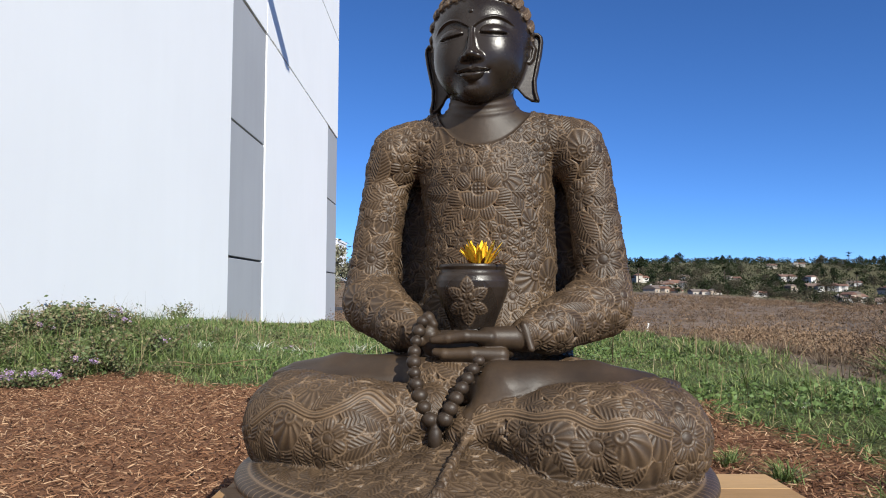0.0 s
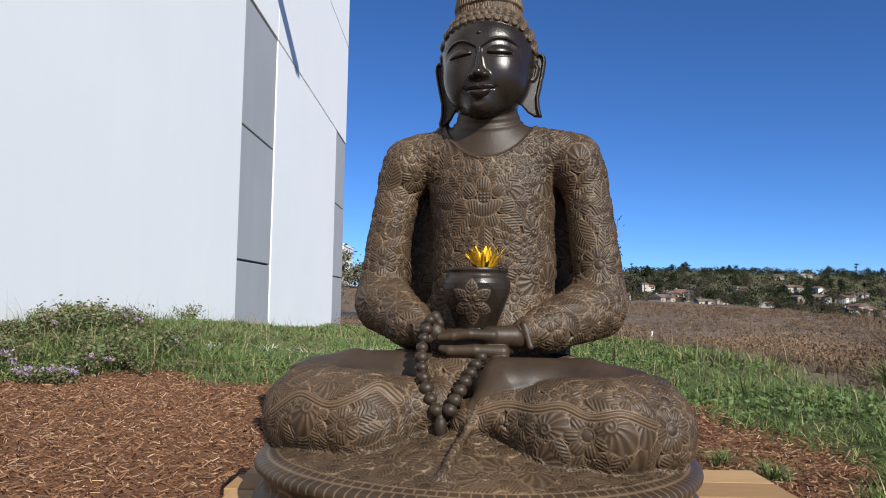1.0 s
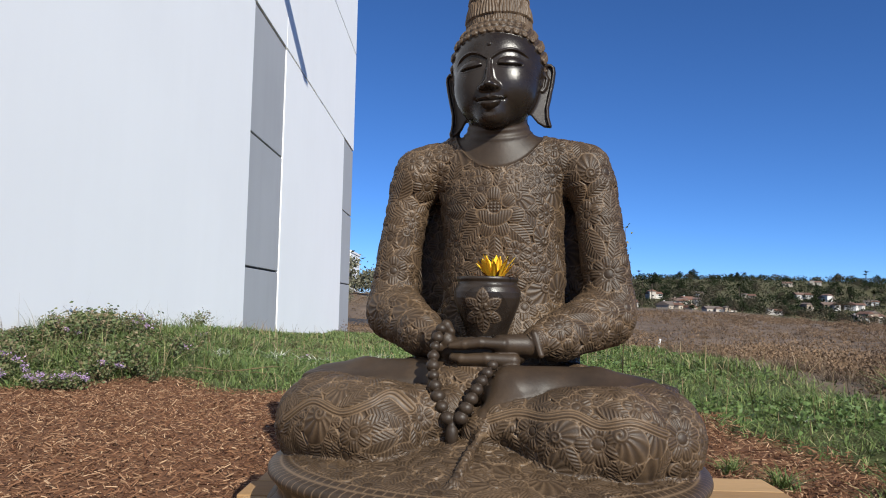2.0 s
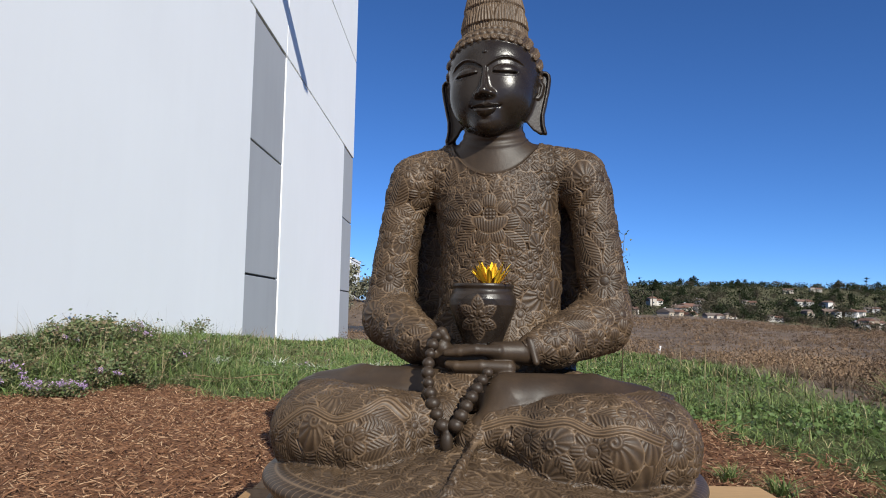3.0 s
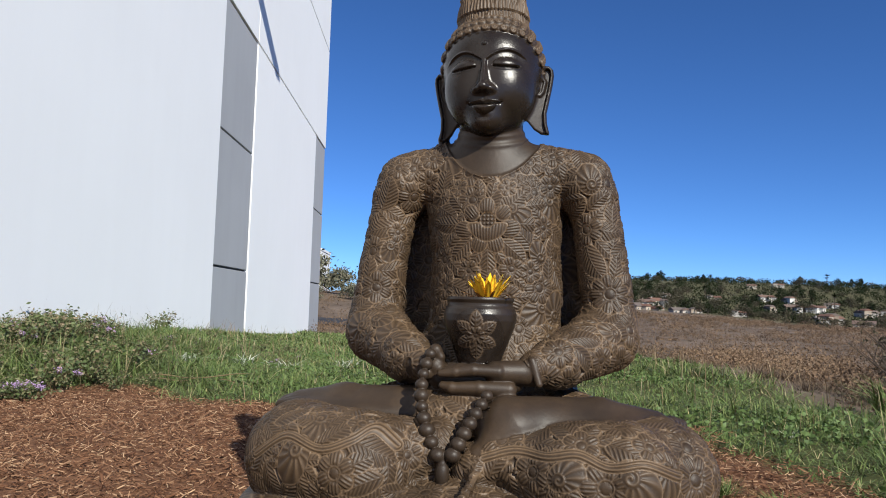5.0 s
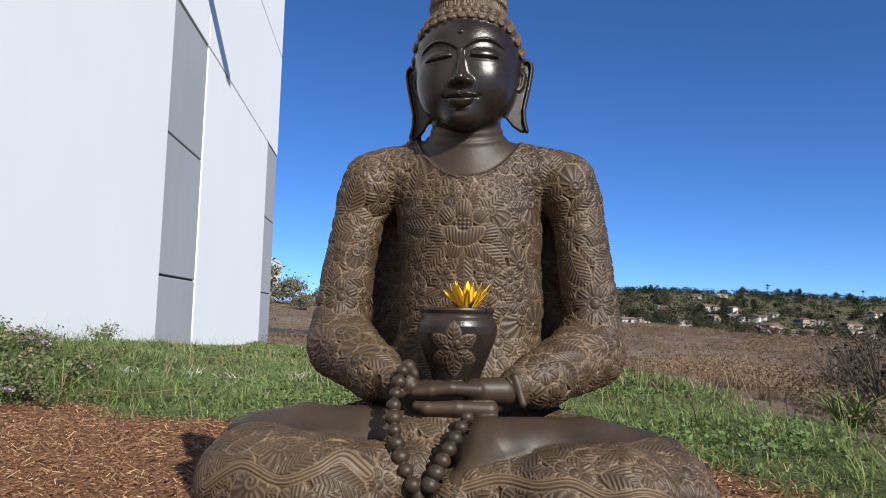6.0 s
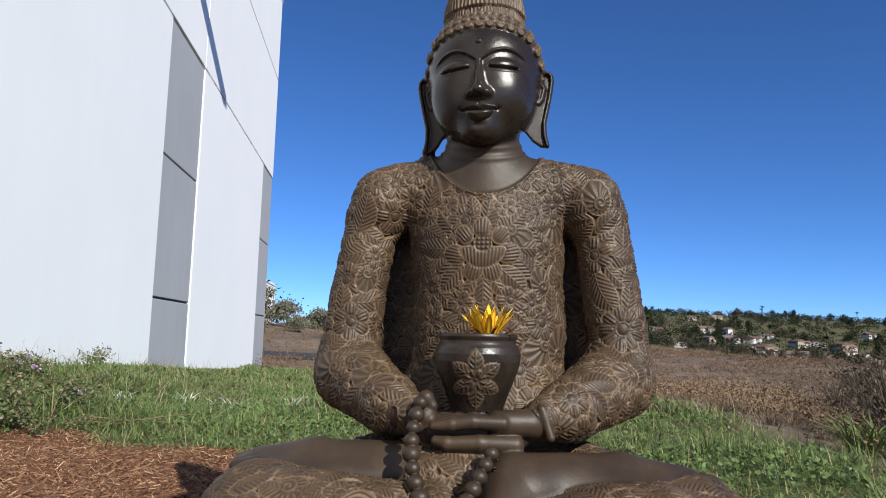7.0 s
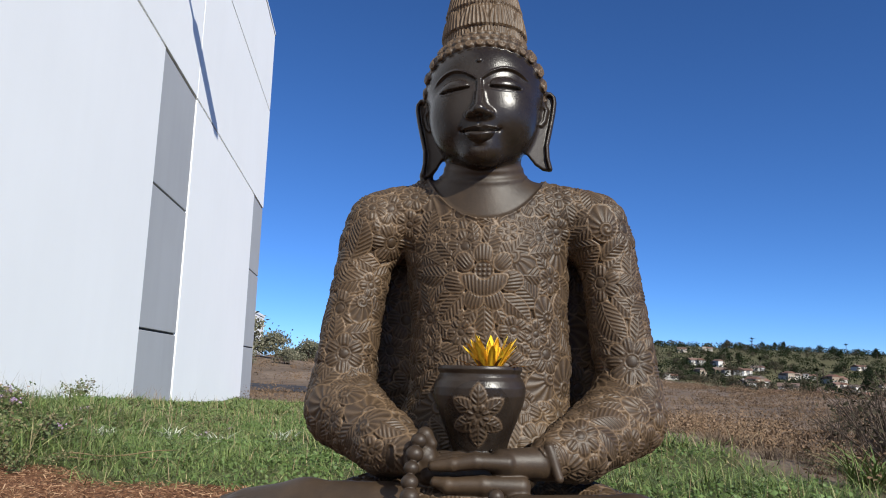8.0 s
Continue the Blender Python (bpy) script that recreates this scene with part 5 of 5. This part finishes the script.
bush = dry_bush("dry_bush", 61, 1.0, 0.75, 4)
tagged(place(bush, 4.75, 6.7), "grey-brown bare-branched bush with sparse leaves", "bush", "bushes by the field")
for x, y, s in ((5.5, 7.4, 1.15), (6.2, 8.9, 1.0), (5.3, 5.9, 0.9), (7.6, 11.5, 0.9)):
    place(copy_thing(bush, pose(0, 0, 0)), x, y, x * 2.2, s)


def marker_stake():
    ob = part("marker_stake", box((-0.022, -0.022, 0), (0.022, 0.022, 0.60), 0.004), PLASTIC)
    ob.matrix_basis = Matrix.Translation((5.4, 18.6, float(ground_z(5.4, 18.6)) + 0.02)) @ pose(0, 0, 0, 0, 9, 0)
    return tagged(ob, "white plastic marker stake leaning in the dry field", "stake")


marker_stake()


def tall_weed():
    ob = empty("tall_weed")
    r = np.random.default_rng(71)
    p = [(0, 0, 0), (0.02, 0, 0.6), (0.0, 0.01, 1.2), (0.04, 0, 1.75)]
    part("stalk", tube(p, [0.006, 0.005, 0.004, 0.002], 6), STEM, ob, smooth=True)
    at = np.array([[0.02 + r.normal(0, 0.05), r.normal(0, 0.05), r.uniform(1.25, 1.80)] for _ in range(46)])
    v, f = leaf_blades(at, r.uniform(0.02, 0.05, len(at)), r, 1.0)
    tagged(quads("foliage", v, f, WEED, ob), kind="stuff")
    return tagged(ob, "single tall thin green weed stalk", "weed")


place(tall_weed(), 1.98, 8.2)


# ---- far trees, houses, road ----
def tree(name, seed, tall, wide, mat, label, sparse=1.0):
    r = np.random.default_rng(seed)
    ob = empty(name)
    bm = bmesh.new()
    tube([(0, 0, -0.5), (0.1, 0, tall * 0.22), (0.0, 0.1, tall * 0.5)], [tall * 0.035, tall * 0.026, tall * 0.012], 7, bm)
    tips = []
    for i in range(12):
        az, el = r.uniform(0, math.tau), r.uniform(0.0, 1.0)
        reach = wide * r.uniform(0.45, 0.9) * math.sqrt(1 - 0.7 * el * el)
        s = np.array([0, 0, tall * r.uniform(0.12, 0.4)])
        e = np.array([math.cos(az) * reach, math.sin(az) * reach, tall * (0.22 + 0.62 * el)])
        tube([s, 0.5 * (s + e) + np.array([0, 0, 0.05 * tall]), e], [tall * 0.013, tall * 0.009, tall * 0.003], 5, bm)
        tips.append(e)
    tips.append(np.array([0, 0, tall * 0.86]))
    part("trunk", bm, BARK, ob)
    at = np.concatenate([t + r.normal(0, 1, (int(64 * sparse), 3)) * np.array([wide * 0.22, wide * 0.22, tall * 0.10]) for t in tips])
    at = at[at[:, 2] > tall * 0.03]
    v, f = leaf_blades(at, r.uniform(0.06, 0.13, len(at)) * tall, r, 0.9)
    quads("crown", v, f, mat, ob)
    return tagged(ob, label, "tree")


def palm(seed, tall):
    r = np.random.default_rng(seed)
    ob = empty("palm_tree")
    part("trunk", tube([(0, 0, -0.5), (0.15, 0, tall * 0.5), (0.1, 0, tall)], [0.28, 0.22, 0.20], 7), BARK, ob)
    k = 60
    base = np.tile(np.array([[0.1, 0, tall]]), (k, 1))
    v, f = blades(base, r.uniform(1.6, 2.6, k), np.full(k, 0.35), r.uniform(0, math.tau, k), np.abs(r.normal(0.9, 0.5, k)), 0.4)
    tagged(quads("fronds", v, f, LEAVES, ob), kind="stuff")
    return tagged(ob, "tall palm tree on the far hillside", "tree", "hillside trees")


HOME_SPOTS = [(17.0, 332), (18.6, 336), (20.2, 326), (21.4, 338), (14.2, 340), (31.4, 318), (33.0, 330), (26.6, 400), (28.0, 420), (24.5, 345), (29.8, 360), (34.8, 350), (35.8, 375), (36.6, 400),
              (37.6, 360), (38.6, 430), (39.8, 390), (41.0, 350), (42.4, 400), (34.0, 450), (30.6, 470), (22.8, 450), (19.2, 440), (16.0, 420), (25.4, 560), (27.2, 580), (37.0, 520)]
rh = random.Random(29)
HOME_SPOTS += [(rh.uniform(13, 45) if i % 3 == 0 else rh.uniform(29, 45), rh.uniform(290, 480)) for i in range(26)]


def in_front(az, d):
    """Gardens before the houses stay open."""
    return any(abs(az - a) < 0.32 and e - 15 < d < e + 5 for a, e in HOME_SPOTS)


protos = [tree("tree", 81, 8.0, 4.2, LEAVES, "dark green broad tree on the far hillside"), tree("tree", 82, 6.5, 4.4, LEAVES, "dark green broad tree on the far hillside"),
          tree("tree", 83, 10.0, 3.4, LEAVES, "dark green broad tree on the far hillside"), tree("tree", 84, 7.0, 4.4, LEAVES_GREY, "grey bare-looking tree by the field's far edge", 0.7), palm(85, 8.0)]
for p in protos:
    p["group"] = "hillside trees"
r = random.Random(19)
fresh = [True] * 5
spots = []
for i in range(190):
    az = radians(r.uniform(-4, 46))
    d = 335 + 330 * r.random() ** 1.2
    if not in_front(math.degrees(az), d):
        spots.append((d * math.sin(az), d * math.cos(az), r.choice((0, 1, 3, 2, 3, 1, 3)), r.uniform(0.5, 1.05)))
for i in range(48):
    az = radians(1 + 44 * (i + r.random()) / 48)
    d = r.uniform(322, 345) - 60 * r.random() * float(step(radians(22), radians(38), az))
    spots.append((d * math.sin(az), d * math.cos(az), r.choice((1, 3, 3, 3, 0)), r.uniform(0.35, 0.85)))
for i in range(24):
    az = radians(r.uniform(3, 44))
    spots.append((690 * math.sin(az), 690 * math.cos(az), r.choice((0, 2, 4, 1)), r.uniform(0.6, 1.1)))
for i in range(8):
    az = radians(r.uniform(8, 42))
    d = r.uniform(345, 520)
    spots.append((d * math.sin(az), d * math.cos(az), 4, r.uniform(0.8, 1.2)))
for x, y, k, s in spots:
    o = protos[k] if fresh[k] else copy_thing(protos[k], pose(0, 0, 0))
    fresh[k] = False
    place(o, x, y, r.uniform(0, 6.2), s)


def far_woods(seed, count, mat, label):
    """The thickets between the single trees, too many to count."""
    q = np.random.default_rng(seed)
    pieces = []
    for i in range(count):
        az = q.uniform(-5, 47)
        d = 340 + 350 * q.random()
        if in_front(az, d):
            continue
        x, y, s = d * math.sin(radians(az)), d * math.cos(radians(az)), q.uniform(1.4, 4.0)
        k = 62
        th, el = q.uniform(0, math.tau, k), q.random(k)
        rad = s * 1.25 * np.sqrt(1 - 0.8 * el * el) * q.uniform(0.6, 1.05, k)
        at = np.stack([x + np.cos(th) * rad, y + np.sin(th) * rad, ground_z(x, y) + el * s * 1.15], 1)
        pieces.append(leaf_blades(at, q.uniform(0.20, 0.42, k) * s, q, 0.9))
    v, f = join(pieces)
    return tagged(quads("woods", v, f, mat), label, "woods", kind="stuff")


far_woods(91, 1700, LEAVES, "dark green thickets covering the far hillside")
far_woods(92, 560, LEAVES_GREY, "grey-brown leafless thickets on the far hillside")
near = tree("tree", 86, 4.2, 3.0, LEAVES_PALE, "grey-green low tree beyond the building", 2.4)
near["group"] = "trees beyond the building"
place(near, -14.5, 84, 0.0, 1.25)
for x, y, s in ((-18, 80, 1.1), (-10.5, 92, 0.8), (-22.5, 86, 1.0), (-7, 100, 0.7), (-16, 96, 1.2), (-12, 76, 0.45), (-8.5, 84, 0.4), (-26, 92, 1.2)):
    place(copy_thing(near, pose(0, 0, 0)), x, y, x, s)


def house(seed):
    """A low house of two wings under pitched roofs, with a chimney."""
    r = random.Random(seed)
    ob = empty("house")
    wings = [(0.0, 0.0, r.uniform(11, 16), r.uniform(7, 9), r.uniform(2.7, 3.4), True)]
    wings.append((r.choice((-1, 1)) * wings[0][2] * 0.28, -wings[0][3] * 0.45, r.uniform(5.5, 7.0), r.uniform(6, 8), wings[0][4] * r.choice((1.0, 1.0, 1.7)), False))
    for cx, cy, L, W, T, lengthwise in wings:
        wall = box((cx - L / 2, cy - W / 2, -1.5), (cx + L / 2, cy + W / 2, T))
        part("wall", wall, STUCCO, ob)
        bm = bmesh.new()
        o, rise = 0.6, 0.24 * (W if lengthwise else L)
        x0, x1, y0, y1 = cx - L / 2 - o, cx + L / 2 + o, cy - W / 2 - o, cy + W / 2 + o
        ends = ((x0, cy), (x1, cy)) if lengthwise else ((cx, y0), (cx, y1))
        low = [[bm.verts.new((x, y, T + dz)) for x, y in ((x0, y0), (x1, y0), (x1, y1), (x0, y1))] for dz in (0.0, 0.25)]
        top = [bm.verts.new((x, y, T + 0.25 + rise)) for x, y in ends]
        for i in range(4):
            bm.faces.new((low[0][i], low[0][(i + 1) % 4], low[1][(i + 1) % 4], low[1][i]))
        bm.faces.new(low[0][::-1])
        a, b, c, d = low[1]
        if lengthwise:
            sides = ((a, b, top[1], top[0]), (c, d, top[0], top[1]), (b, c, top[1]), (d, a, top[0]))
        else:
            sides = ((b, c, top[1], top[0]), (d, a, top[0], top[1]), (a, b, top[0]), (c, d, top[1]))
        for f in sides:
            bm.faces.new(f)
        part("roof", bm, TILE, ob)
        for i in range(3 if lengthwise else 1):
            x = cx + (L * (-0.33 + 0.33 * i) if lengthwise else 0)
            w = part("window", box((x - 0.75, cy - W / 2 - 0.06, 0.9), (x + 0.75, cy - W / 2 + 0.05, 2.2)), PLASTIC, ob)
            part("pane", box((x - 0.65, cy - W / 2 - 0.10, 1.0), (x + 0.65, cy - W / 2 - 0.05, 2.1)), PANE, w)
    part("chimney", box((-2.4, 0.6, 2.0), (-1.6, 1.4, wings[0][4] + 3.0), 0.05), STUCCO, ob)
    return tagged(ob, "low stucco house with a tiled pitched roof among trees", "house", "hillside houses")


homes = [house(s) for s in (1, 2, 3, 4)]
r = random.Random(23)
for i, (az, d) in enumerate(HOME_SPOTS):
    o = homes[i] if i < 4 else copy_thing(homes[i % 4], pose(0, 0, 0))
    place(o, d * math.sin(radians(az)), d * math.cos(radians(az)), r.uniform(-0.9, 0.9), r.uniform(0.42, 0.72), -0.6 if d < 340 else 0.5)


def far_mountain():
    """A low ridge far behind the town, its distance haze painted in as blue-grey."""
    xs, ys = np.linspace(240, 900, 90), np.linspace(1300, 1480, 14)
    PX, PY = np.meshgrid(xs, ys, indexing="ij")
    high = 62 * np.exp(-((PX - 430) / 75) ** 2) + 46 * np.exp(-((PX - 620) / 130) ** 2) + 3 * wave(PX, PY, 0.03, 2.0) + 2 * wave(PX, PY, 0.09, 5.0)
    PZ = -5 + high * np.sin(np.pi * (PY - 1300) / 180)
    no = np.arange(PX.size).reshape(PX.shape)
    ob = quads("mountain", np.stack([PX.ravel(), PY.ravel(), PZ.ravel()], 1), np.stack([no[:-1, :-1].ravel(), no[1:, :-1].ravel(), no[1:, 1:].ravel(), no[:-1, 1:].ravel()], 1), HAZE_TINT, smooth=True)
    return tagged(ob, "low mountain ridge on the horizon, distance haze painted in as blue-grey", "mountain", kind="structure")


far_mountain()


def far_block():
    ob = empty("far_building", (-21.9, 128.0, 0.0))
    part("wall", box((-5, -6, -2), (4.2, 6, 9.2), 0.05), WHITE, ob)
    part("roof_edge", box((-5.1, -6.1, 9.2), (4.3, 6.1, 9.6)), WHITE, ob)
    return tagged(ob, "plain white building block beyond the trees", "building")


far_block()
rx, ry = np.linspace(-40, 6, 24), np.linspace(50, 57, 5)
RX, RY = np.meshgrid(rx, ry, indexing="ij")
ids = np.arange(RX.size).reshape(RX.shape)
road = quads("road", np.stack([RX.ravel(), RY.ravel(), ground_z(RX.ravel(), RY.ravel()) + 0.10], 1), np.stack([ids[:-1, :-1].ravel(), ids[1:, :-1].ravel(), ids[1:, 1:].ravel(), ids[:-1, 1:].ravel()], 1), ASPHALT)
tagged(road, "grey asphalt road beyond the lawn", "road", kind="structure")
